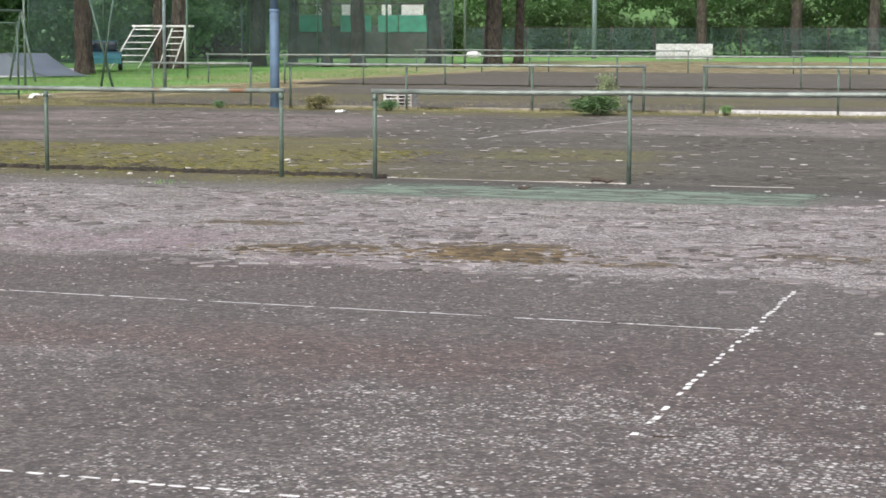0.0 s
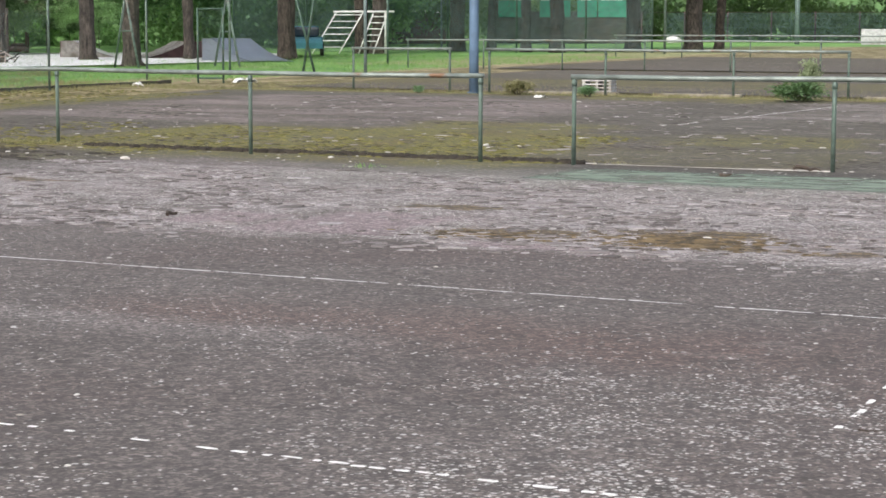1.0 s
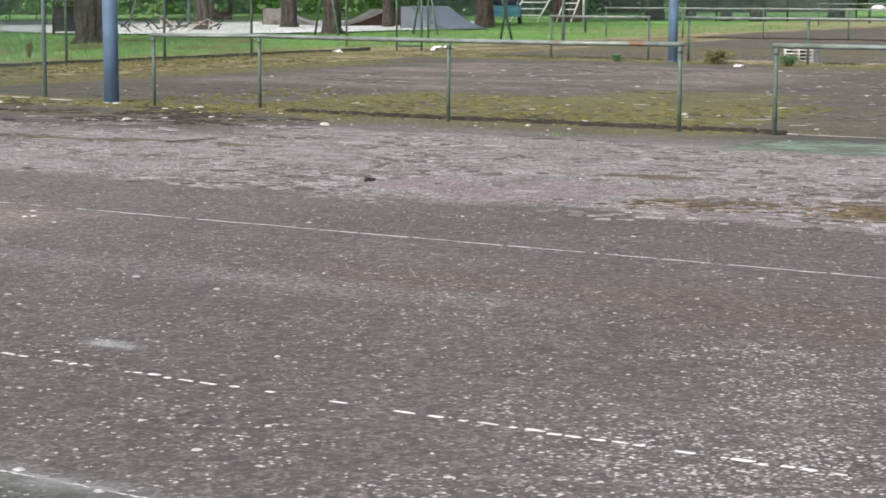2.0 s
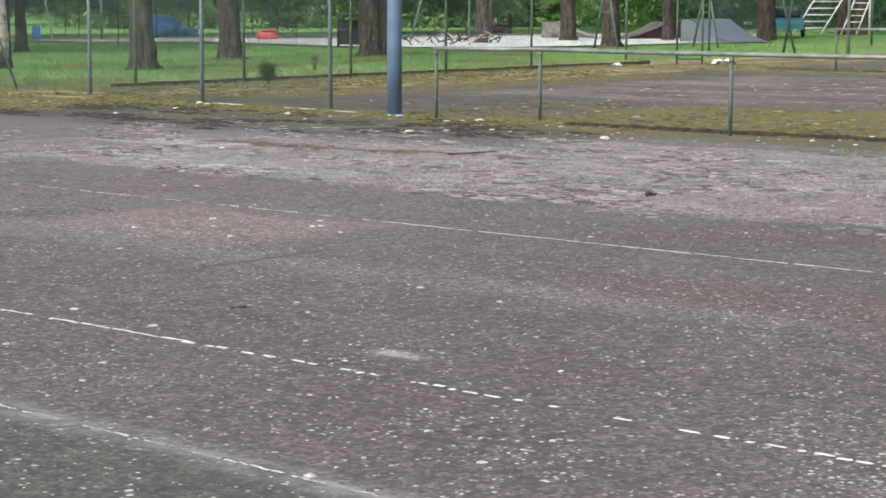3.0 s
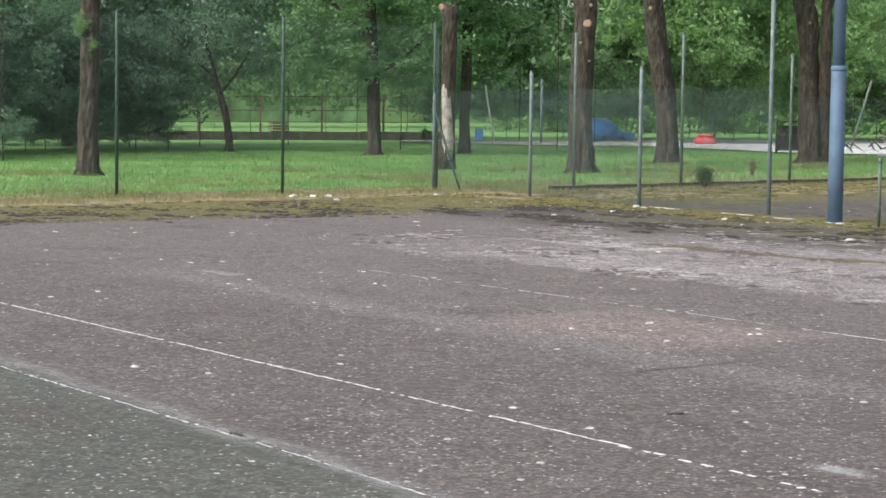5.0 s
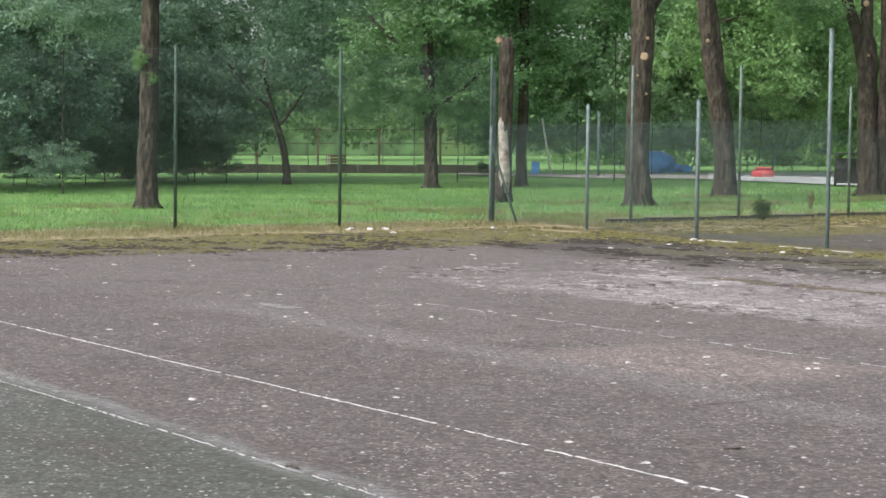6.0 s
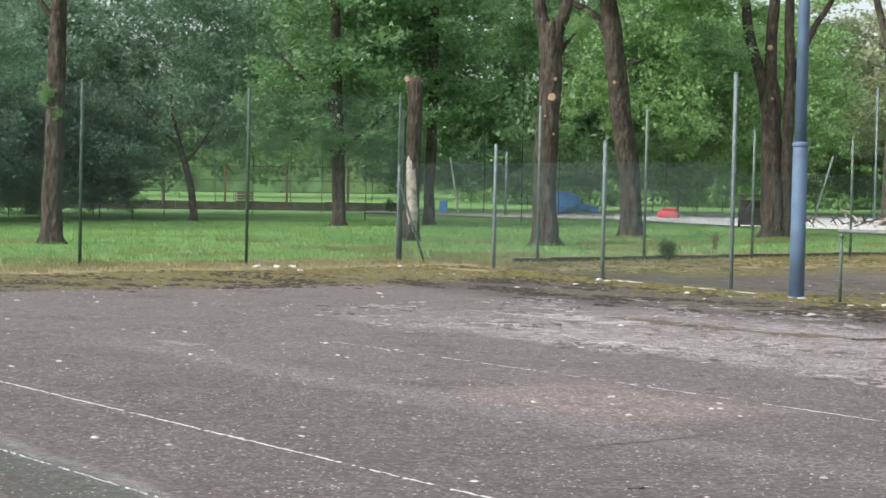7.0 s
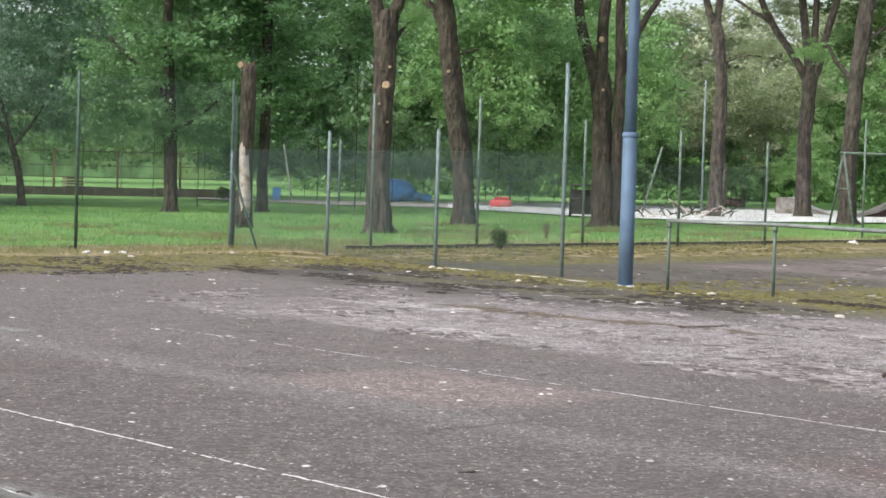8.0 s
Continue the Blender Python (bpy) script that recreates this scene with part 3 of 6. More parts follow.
for (ax, ay), (bx, by) in CRACKS:
    worn_line("crack", (ax, ay), (bx, by), 0.014, lambda s: 0.9, (0.06, 0.3), "dark hairline crack in the asphalt", (0.6, 1.05), M_STICK, "crack")
worn_line("line_second_court", (-8.3, 19.5), (-7.5, 27.4), 0.06, lambda s: 0.8, (0.2, 0.6), "pale line on the second court")


def flecks(name, count, place, size, material, label, category, seed):
    """Loose chips strewn on the asphalt."""
    r = random.Random(seed)
    verts, faces = [], []
    for i in range(count):
        x, y = place(r)
        s = r.uniform(*size) * (1 if r.random() < 0.93 else 1.7)
        a, h = r.uniform(0, 6.28), s * r.uniform(0.1, 0.28)
        z = court_z(x, y) + 0.004
        base, m = len(verts), 6
        el = r.uniform(0.5, 1.0)
        for k in range(m):
            th = 2 * math.pi * k / m + r.uniform(-0.25, 0.25)
            px, py = math.cos(th) * s, math.sin(th) * s * el
            verts.append((x + px * math.cos(a) - py * math.sin(a), y + px * math.sin(a) + py * math.cos(a), z))
        for k in range(m):
            v = verts[base + k]
            verts.append((x + (v[0] - x) * 0.6, y + (v[1] - y) * 0.6, z + h * r.uniform(0.7, 1.1)))
        for k in range(m):
            faces.append((base + k, base + (k + 1) % m, base + m + (k + 1) % m, base + m + k))
        faces.append(tuple(range(base + m, base + 2 * m)))
    ob = new(name, mesh(name, verts, faces, material))
    ob.matrix_basis = FRAME
    return tagged(ob, label, category, kind="stuff")


def strewn(r):
    while True:
        x, y = r.uniform(-24, 6), r.uniform(-8.5, 10.4)
        k = 0.16
        if -5.5 < x < 6 and -7.5 < y < -1.2:
            k = 1.0 if noise.noise(Vector((x * 1.3, y * 1.3, 0))) > -0.05 else 0.35
        elif 1.8 < y < 9:
            k = 0.35
        if r.random() < k:
            return x, y


flecks("stone_chips", 6500, strewn, (0.004, 0.0105), M_FLECK, "pale stone chips and paint flakes strewn over the asphalt", "gravel", 11)
flecks("fallen_petals", 260, lambda r: (r.uniform(-27, 8), r.uniform(-8, 10.8)), (0.012, 0.024), M_LITTER, "white petals and crumbs scattered over the court", "debris", 12)
flecks("edge_crumbs", 130, lambda r: (r.uniform(-27, 8), r.uniform(9.2, 11.0)), (0.02, 0.045), M_LITTER, "white crumbs along the mossy court edge", "debris", 13)
flecks("far_crumbs", 110, lambda r: (r.uniform(-22, 12), r.uniform(11.2, 29.5)), (0.025, 0.06), M_LITTER, "white crumbs on the second court", "debris", 14)


_g = Graph("bleached_asphalt_flakes", 0.9)
_i = _g.island()
_c = _g.mix(_g.step(_i, 0.0, 0.7), (0.055, 0.046, 0.042), (0.235, 0.21, 0.21))
_c = _g.mix(_g.step(_i, 0.7, 1.0), _c, (0.37, 0.345, 0.35))
_g.colour(_g.mix(_g.math("MULTIPLY", _g.step(_g.noise(30.0, 5), 0.4, 0.65), 0.6), _c, (0.14, 0.122, 0.118)))
_g.bump(_g.noise(60.0, 4), 0.4, 0.006)
M_CRUST = _g.m


def crust(name, count, place, size, seed, label):
    """Thin broken plates of the top layer, each lying a little askew."""
    r = random.Random(seed)
    verts, faces = [], []
    for i in range(count):
        x, y = place(r)
        s = r.uniform(*size) * (1.8 if r.random() < 0.12 else 1.0)
        a, el, h = r.gauss(0.35, 0.5), r.uniform(0.35, 0.8), r.uniform(0.004, 0.013)
        z, tx, ty = court_z(x, y) + 0.002, r.gauss(0, 0.03), r.gauss(0, 0.03)
        base, m = len(verts), 8
        for up in (0, 1):
            for k in range(m):
                if not up:
                    th = 2 * math.pi * k / m
                    q = s * r.uniform(0.6, 1.25)
                    px, py = math.cos(th) * q, math.sin(th) * q * el
                    verts.append((x + px * math.cos(a) - py * math.sin(a), y + px * math.sin(a) + py * math.cos(a), z))
                else:
                    v = verts[base + k]
                    dx, dy = (v[0] - x) * 0.93, (v[1] - y) * 0.93
                    verts.append((x + dx, y + dy, z + h + dx * tx + dy * ty))
        for k in range(m):
            faces.append((base + k, base + (k + 1) % m, base + m + (k + 1) % m, base + m + k))
        faces.append(tuple(range(base + m, base + 2 * m)))
    ob = new(name, mesh(name, verts, faces, M_CRUST))
    ob.matrix_basis = FRAME
    return tagged(ob, label, "debris", kind="stuff")


def flaking(r):
    while True:
        x, y = r.uniform(-19, 5), 2.2 + abs(r.gauss(0, 0.35)) * r.choice((-1, 1)) if r.random() < 0.12 else r.uniform(2.2, 8.6)
        n = noise.noise(Vector((x * 0.7, y * 1.1, 2.0))) + 0.6 * noise.noise(Vector((x * 2.3, y * 3.1, 6.0)))
        slab = -6.3 < x < -4.6 and 2.2 < y < 4.3
        if n > (0.02 if x > -9 else 0.2) and not (-6.2 < x < -0.9 and y > 7.9) and not (slab and r.random() < 0.85):
            return x, y


crust("crust_flakes", 5200, flaking, (0.025, 0.085), 41, "broken plates of bleached asphalt crust")


def cushions(name, count, place, size, material, label, category, seed, flat=0.4):
    """Low irregular tufts that lie on the ground."""
    r = random.Random(seed)
    verts, faces = [], []
    for i in range(count):
        x, y = place(r)
        s = r.uniform(*size)
        z = court_z(x, y) - 0.004
        base, m = len(verts), 7
        for lev, (rad, hh) in enumerate(((1.0, 0.0), (0.8, 0.6), (0.4, 1.0))):
            for k in range(m):
                th = 2 * math.pi * k / m + lev * 0.4
                q = s * rad * r.uniform(0.7, 1.25)
                verts.append((x + math.cos(th) * q * 1.5, y + math.sin(th) * q, z + s * flat * hh * r.uniform(0.7, 1.2)))
        for lev in range(2):
            for k in range(m):
                faces.append((base + lev * m + k, base + lev * m + (k + 1) % m, base + (lev + 1) * m + (k + 1) % m, base + (lev + 1) * m + k))
        faces.append(tuple(range(base + 2 * m, base + 3 * m)))
    ob = new(name, mesh(name, verts, faces, material, True))
    ob.matrix_basis = FRAME
    return tagged(ob, label, category, kind="stuff")


def mossy_edge(r):
    while True:
        q = r.random()
        if q < 0.2:
            x, y = r.uniform(-27, -6.5), 10.9 + r.gauss(0, 0.16)
        elif q < 0.62:
            x, y = r.uniform(-28.1, -22.8), r.uniform(-12, 12)
        elif q < 0.72:
            x, y = r.uniform(-27, -12.5), r.uniform(9.6, 11.6)
        elif q < 0.86:
            x, y = r.uniform(-18, -7.5), r.uniform(11.2, 16)
        else:
            x, y = r.uniform(-28, -22.8), r.uniform(12.5, 28)
        if noise.noise(Vector((x * 0.55, y * 0.8, 4.0))) + 0.5 * noise.noise(Vector((x * 2.1, y * 2.1, 1.0))) > -0.12:
            return x, y


cushions("moss_edge", 9000, mossy_edge, (0.018, 0.06), M_MOSS2, "yellow-brown moss cushions along the court edges", "moss", 21)

def second_court_spot(r):
    while True:
        x, y = r.uniform(-20, 10), r.uniform(11.3, 29.2)
        if noise.noise(Vector((x * 0.22, y * 0.5, 12.0))) + 0.6 * noise.noise(Vector((x * 0.8, y * 1.6, 5.0))) > 0.12:
            return x, y


cushions("court_litter", 2400, second_court_spot, (0.03, 0.085), M_RUBBLE_DARK, "rotten leaves and soil drifted over the second court", "debris", 25, 0.16)
crust("second_court_flakes", 900, lambda r: (r.uniform(-19, 9), r.uniform(12, 28.6)), (0.03, 0.09), 42, "loose pale flakes on the second court")


def damp_strip(r):
    while True:
        q = r.random()
        if q < 0.35:
            x, y = r.uniform(-27.4, -22.6), r.uniform(-12, 8)
        elif q < 0.75:
            x, y = r.uniform(-24, -12.6), r.uniform(6.8, 10.6)
            if y < 6.8 + 0.35 * max(0.0, x + 17):
                continue
        else:
            x, y = -24.0 + r.gauss(0, 0.7), r.uniform(-12, 7.5)
        if noise.noise(Vector((x * 0.5, y * 1.1, 9.0))) + 0.5 * noise.noise(Vector((x * 1.7, y * 2.3, 3.0))) > 0.08:
            return x, y


cushions("damp_crumbs", 4400, damp_strip, (0.03, 0.075), M_RUBBLE_DARK, "dark damp soil and rotten leaves at the court edge", "debris", 24, 0.3)
flecks("pale_crumbs", 150, lambda r: (r.uniform(-24, -7), r.uniform(-4.5, 9.5)), (0.018, 0.032), M_LITTER, "white crumbs lying on the weathered asphalt", "debris", 15)
cushions("ragged_edge", 900, lambda r: (r.uniform(-14, -6.5), 10.86 + r.gauss(0, 0.04)), (0.03, 0.07), M_RUBBLE_DARK, "dark crumbling edge of the asphalt at the rail", "debris", 23, 0.8)
cushions("moss_patch", 900, lambda r: ((-2.5 + r.gauss(0, 0.36), 2.95 + r.gauss(0, 0.27)) if r.random() < 0.62 else (-3.85 + r.gauss(0, 0.34), 2.75 + r.gauss(0, 0.12))),
         (0.018, 0.05), M_MOSS_BROWN, "brown moss grown through broken asphalt", "moss", 22, 0.34)


# ---- grass ----
def blades(name, count, place, height, material, label, seed, per=4, spread=0.06):
    r = random.Random(seed)
    verts, faces = [], []
    for i in range(count):
        x, y = place(r)
        z = court_z(x, y) - 0.03
        for k in range(per):
            h = height * r.uniform(0.5, 1.2)
            a = r.uniform(0, 6.28)
            bx, by = x + r.gauss(0, spread), y + r.gauss(0, spread)
            w = 0.006 + 0.05 * h * 0.35
            tx, ty = bx + r.gauss(0, 0.35 * h), by + r.gauss(0, 0.35 * h)
            b = len(verts)
            verts += [(bx - w * math.cos(a), by - w * math.sin(a), z), (bx + w * math.cos(a), by + w * math.sin(a), z), (tx, ty, z + h)]
            faces.append((b, b + 1, b + 2))
    ob = new(name, mesh(name, verts, faces, material))
    ob.matrix_basis = FRAME
    return tagged(ob, label, "grass", kind="stuff")


def lawn_spot(r):
    while True:
        x, y = r.uniform(-62, -14), r.uniform(-12, 75)
        if x < -31.0 or (y > 13 and x < -28.8):
            if r.random() < 26.0 / (20 + abs(x + 25) + 0.6 * max(0, y - 10)):
                return x, y


def straw_spot(r):
    q = r.random()
    if q < 0.35:
        return -30.0 + r.gauss(0, 0.9), r.uniform(-14, 14)
    if q < 0.6:
        return -28.4 + r.gauss(0, 0.7), r.uniform(13, 32)
    if q < 0.85:
        return r.uniform(-27, 12), 30.6 + r.gauss(0, 0.35)
    return r.uniform(-28, -6), r.uniform(30, 36)


blades("lawn_grass", 16000, lawn_spot, 0.13, M_BLADE, "uneven green lawn grass under the trees", 31, 5, 0.12)
blades("straw_grass", 8200, straw_spot, 0.09, M_STRAW, "dry yellow grass tufts along the fences", 32, 5, 0.09)
def dry_patch(r):
    while True:
        x, y = r.uniform(-44, -30.5), r.uniform(-12, 40)
        if noise.noise(Vector((x * 0.45, y * 0.3, 7.0))) + 0.6 * noise.noise(Vector((x * 1.3, y * 1.1, 2.0))) > 0.22 + 0.02 * (-30 - x):
            return x, y


blades("dry_grass_patches", 4200, dry_patch, 0.12, M_STRAW, "dry yellow patches in the mown lawn", 35, 5, 0.10)
blades("rail_grass", 500, lambda r: (r.uniform(-16, -6), 11.05 + r.gauss(0, 0.08)), 0.07, M_STRAW, "short dry grass along the rail foot", 33, 5, 0.05)
blades("weed_tuft", 12, lambda r: (-8.55 + r.gauss(0, 0.12), 9.1 + r.gauss(0, 0.12)), 0.08, M_BLADE, "small green weeds in a crack of the asphalt", 34, 5, 0.03)


# ---- rails round the courts ----
def rail_run(posts, height, r_post, r_rail, label, category="railing", over=(0.0, 0.0), rail_mat=None, post_mat=None):
    """A handrail on posts; posts are world x, y."""
    x0, y0 = posts[0]
    root = thing("railing", pose(x0, y0, land(x0, y0)), label, category, "rails round the courts")
    for px, py in posts:
        me = bar_mesh("post", height, r_post, post_mat or M_POST)
        ob = new("post", me)
        ob.parent = root
        ob.location = (px - x0, py - y0, land(px, py) - land(x0, y0) - 0.02)
        bm = bmesh.new()
        tube(bm, [(0, 0, height - 0.09), (0, 0, height - 0.02)], [r_post * 1.25, r_post * 1.25], 10)
        c = part("collar", bm, post_mat or M_POST, ob, "", True)
    pts = [Vector((px - x0, py - y0, land(px, py) - land(x0, y0) + height)) for px, py in posts]
    d0, d1 = (pts[0] - pts[1]).normalized(), (pts[-1] - pts[-2]).normalized()
    pts[0] += d0 * over[0]
    pts[-1] += d1 * over[1]
    bm = bmesh.new()
    dense = []
    for a, b in zip(pts, pts[1:]):
        dense += [a, a.lerp(b, 0.5) + Vector((0, 0, -0.008))]
    dense.append(pts[-1])
    tube(bm, dense, [r_rail] * len(dense), 12)
    part("rail", bm, rail_mat or M_RAIL, root, "pale green steel tube with rust spots", True)
    return root


rail_run([(-10.15, 25.2), (-8.42, 25.0), (-5.15, 23.1), (-2.0, 22.0)], 1.07, 0.027, 0.031, "weathered green steel tube rail on posts at the court edge", over=(0.04, 0.04))
rail_run([(-0.83, 21.64), (2.18, 20.86), (5.4, 19.75), (8.6, 18.6)], 1.07, 0.027, 0.031, "weathered green steel tube rail beside the open passage", over=(0.04, 0.3))


def placed(az, r):
    a = radians(az)
    return -r * math.sin(a), r * math.cos(a)


# ---- fences ----
def wire_panel(name, a, b, z0, z1, parent, pitch=0.062, thick=0.0012, material=None):
    """Chain link between two posts: two sets of slanting wires."""
    a, b = Vector(a), Vector(b)
    w, h = (b - a).length, z1 - z0
    u = (b - a).normalized()
    n = Vector((-u.y, u.x, 0)) * thick
    verts, faces = [], []
    for sgn in (1, -1):
        s = -h
        while s < w:
            p0, p1 = max(s, 0.0), min(s + h, w)
            if p1 > p0:
                q0, q1 = p0 - s, p1 - s
                if sgn < 0:
                    q0, q1 = h - q0, h - q1
                A, B = a + u * p0 + Vector((0, 0, z0 + q0)), a + u * p1 + Vector((0, 0, z0 + q1))
                up = Vector((0, 0, thick)) - u * thick * sgn
                base = len(verts)
                for P in (A, B):
                    verts += [tuple(P + n + up * 0.3), tuple(P - n + up * 0.3), tuple(P - up * 0.9)]
                for k in range(3):
                    faces.append((base + k, base + (k + 1) % 3, base + 3 + (k + 1) % 3, base + 3 + k))
            s += pitch
    for z in (z0, 0.5 * (z0 + z1), z1):
        base = len(verts)
        for P in (a, b):
            P = P + Vector((0, 0, z))
            verts += [tuple(P + n * 1.4), tuple(P - n * 1.4), tuple(P - Vector((0, 0, thick * 2)))]
        for k in range(3):
            faces.append((base + k, base + (k + 1) % 3, base + 3 + (k + 1) % 3, base + 3 + k))
    ob = new(name, mesh(name, verts, faces, material or M_WIRE))
    ob.parent = parent
    return tagged(ob, kind="stuff")


def fence_run(posts, height, wire_top, r_post, material, label, wires=True, braces=(), thick=0.0012):
    x0, y0 = posts[0]
    root = thing("wire_fence", pose(x0, y0, land(x0, y0)), label, "fence", "court fences")
    local = [(px - x0, py - y0, land(px, py) - land(x0, y0) - 0.02) for px, py in posts]
    hs = height if isinstance(height, (list, tuple)) else [height] * len(posts)
    for p, h in zip(local, hs):
        ob = new("post", bar_mesh("post", h, r_post, material))
        ob.parent = root
        ob.location = p
        bm = bmesh.new()
        tube(bm, [(0, 0, h - 0.01), (0, 0, h + 0.015)], [r_post * 1.15, r_post * 0.9], 8)
        part("cap", bm, material, ob, "", True)
    if wires:
        for a, b in zip(local, local[1:]):
            wire_panel("wire_mesh", a, b, 0.06, wire_top, root, thick=thick)
    for i, dx, dy, hz in braces:
        p = Vector(local[i])
        bar("brace", p + Vector((dx, dy, 0)), p + Vector((0, 0, hz)), r_post * 0.8, material, root)
    return root


# the low fence along the court, from the blue pole to the corner
fence_run([(-12.8, 27.05), (-15.8, 28.05), (-19.52, 30.2), (-22.93, 31.6)], [3.6, 2.5, 2.5, 2.1], 2.12, 0.036, M_GALV,
          "grey galvanised posts with rusty chain-link wire", thick=0.0016)
# the tall back fence of the first court
fence_run([(-22.93, 31.6), (-24.0, 27.8), (-25.6, 24.7), (-27.0, 21.4), (-28.4, 18.0)], 3.62, 3.55, 0.034, M_DARKPOST,
          "tall dark green posts with high chain-link wire", braces=((0, 0.78, -0.1, 1.75),), thick=0.0016)
# the back fence of the second court
fence_run([(-22.93, 31.7), (-20.37, 33.28), (-19.11, 35.84), (-17.73, 38.6), (-16.5, 41.6), (-15.32, 44.73)], [3.3, 3.4, 3.45, 3.05, 2.9, 2.7], 2.05, 0.035, M_POST,
          "weathered green posts with sagging chain-link wire behind the second court")


def net_run(posts, height, mat, pitch, thick, label):
    """A tall coarse net hung between slim posts."""
    x0, y0 = posts[0]
    root = thing("net_fence", pose(x0, y0, land(x0, y0)), label, "fence", "far fences")
    local = [(px - x0, py - y0, land(px, py) - land(x0, y0) - 0.03) for px, py in posts]
    for p in local:
        ob = new("post", bar_mesh("post", height + 0.1, 0.055, M_DARKPOST))
        ob.parent = root
        ob.location = p
    for a, b in zip(local, local[1:]):
        wire_panel("net", a, b, 0.1, height, root, pitch, thick, mat)
    return root


M_NET = simple("hazy_blue_green_net", (0.105, 0.155, 0.165), 0.9, grain=0.6, vary=0.3, bump=0)
# added net: its bluish veil stands in for haze before the far trees
net_run([placed(a, 103.5) for a in (13.2, 10.9, 8.6, 6.4, 4.2, 2.0, -0.1)], 6.0, M_NET, 0.10, 0.0075, "added tall blue-green net standing in for haze behind the courts")
net_run([placed(a, 157.4) for a in (-0.5, -4.4, -8.3, -12.2, -16.1, -20)], 2.5, M_NET, 0.13, 0.010, "grey-green net along the far fence")


# ---- blue lamp poles ----
def blue_pole(x, y, width, label):
    root = thing("lamp_pole", pose(x, y, land(x, y)), label, "pole", "blue poles")
    r = width / 2
    bm = bmesh.new()
    tube(bm, [(0, 0, -0.02), (0, 0, 1.2), (0, 0, 2.36), (0, 0, 2.40)], [r, r * 0.99, r * 0.97, r * 0.82], 20)
    part("lower_shaft", bm, M_BLUE, root, "", True)
    bm = bmesh.new()
    tube(bm, [(0, 0, 2.40), (0, 0, 5.0), (0, 0, 8.5)], [r * 0.78, r * 0.74, r * 0.62], 18)
    part("upper_shaft", bm, M_BLUE, root, "", True)
    bm = bmesh.new()
    tube(bm, [(0, 0, 2.33), (0, 0, 2.345), (0, 0, 2.40), (0, 0, 2.415)], [r * 0.97, r * 1.06, r * 1.06, r * 0.8], 20)
    part("collar", bm, M_BLUE, root, "", True)
    bm = bmesh.new()
    box(bm, (width * 1.25, width * 1.25, 0.02), (0, 0, 0.005), (0, 0, 20), 0.006)
    part("base_plate", bm, M_BLUE, root)
    for k in range(4):
        bm = bmesh.new()
        a = k * math.pi / 2 + 0.35 + math.pi / 4
        tube(bm, [(math.cos(a) * r * 1.3, math.sin(a) * r * 1.3, 0.01), (math.cos(a) * r * 1.3, math.sin(a) * r * 1.3, 0.04)], [0.014, 0.014], 6)
        part("bolt", bm, M_BLUE, root)
    return root


blue_pole(-11.12, 25.85, 0.235, "stout faded blue steel lamp pole at the court corner")
blue_pole(-4.25, 44.1, 0.235, "faded blue steel lamp pole behind the second court")


# ---- trees ----
def leaf_cloud(name, clumps, leaves, size, material, seed, radius=1.0, clump=0.22, shell=0.55, droop=0.0):
    """A crown of many small bent leaves, in clumps inside a ball of that radius."""
    r = np.random.RandomState(seed)
    d = r.normal(size=(clumps, 3))
    d /= np.linalg.norm(d, axis=1)[:, None]
    rad = radius * (shell + (1 - shell) * r.rand(clumps)) * (0.75 + 0.5 * r.rand(clumps))
    c = d * rad[:, None]
    c[:, 2] -= droop * r.rand(clumps)
    n = clumps * leaves
    spread = np.repeat(clump * (0.6 + 0.8 * r.rand(clumps)), leaves)[:, None]
    p = np.repeat(c, leaves, 0) + r.normal(size=(n, 3)) * spread * np.array([1, 1, 0.6])
    s = size * (0.6 + 0.8 * r.rand(n))[:, None]
    u = r.normal(size=(n, 3)); u /= np.linalg.norm(u, axis=1)[:, None]
    v = np.cross(u, r.normal(size=(n, 3))); v /= np.linalg.norm(v, axis=1)[:, None]
    w = np.cross(u, v)
    verts = np.empty((n, 4, 3))
    verts[:, 0], verts[:, 1] = p - u * s, p + v * s * 0.55 + w * s * 0.15
    verts[:, 2], verts[:, 3] = p + u * s, p - v * s * 0.55 + w * s * 0.15
    me = bpy.data.meshes.new(name)
    idx = np.arange(n * 4).reshape(n, 4)
    faces = np.concatenate([idx[:, [0, 1, 2]], idx[:, [0, 2, 3]]])
    me.vertices.add(n * 4)
    me.vertices.foreach_set("co", verts.reshape(-1))
    me.loops.add(len(faces) * 3)
    me.loops.foreach_set("vertex_index", faces.reshape(-1).astype(np.int32))
    me.polygons.add(len(faces))
    me.polygons.foreach_set("loop_start", np.arange(0, len(faces) * 3, 3, dtype=np.int32))
    me.materials.append(material)
    me.update(calc_edges=True)
    return me


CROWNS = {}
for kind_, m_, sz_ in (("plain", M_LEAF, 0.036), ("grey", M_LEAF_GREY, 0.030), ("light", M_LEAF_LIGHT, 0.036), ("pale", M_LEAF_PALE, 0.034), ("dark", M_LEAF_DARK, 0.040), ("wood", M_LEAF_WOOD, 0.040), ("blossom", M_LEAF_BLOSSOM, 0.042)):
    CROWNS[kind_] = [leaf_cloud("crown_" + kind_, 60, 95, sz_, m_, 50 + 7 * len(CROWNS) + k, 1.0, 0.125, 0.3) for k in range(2)]


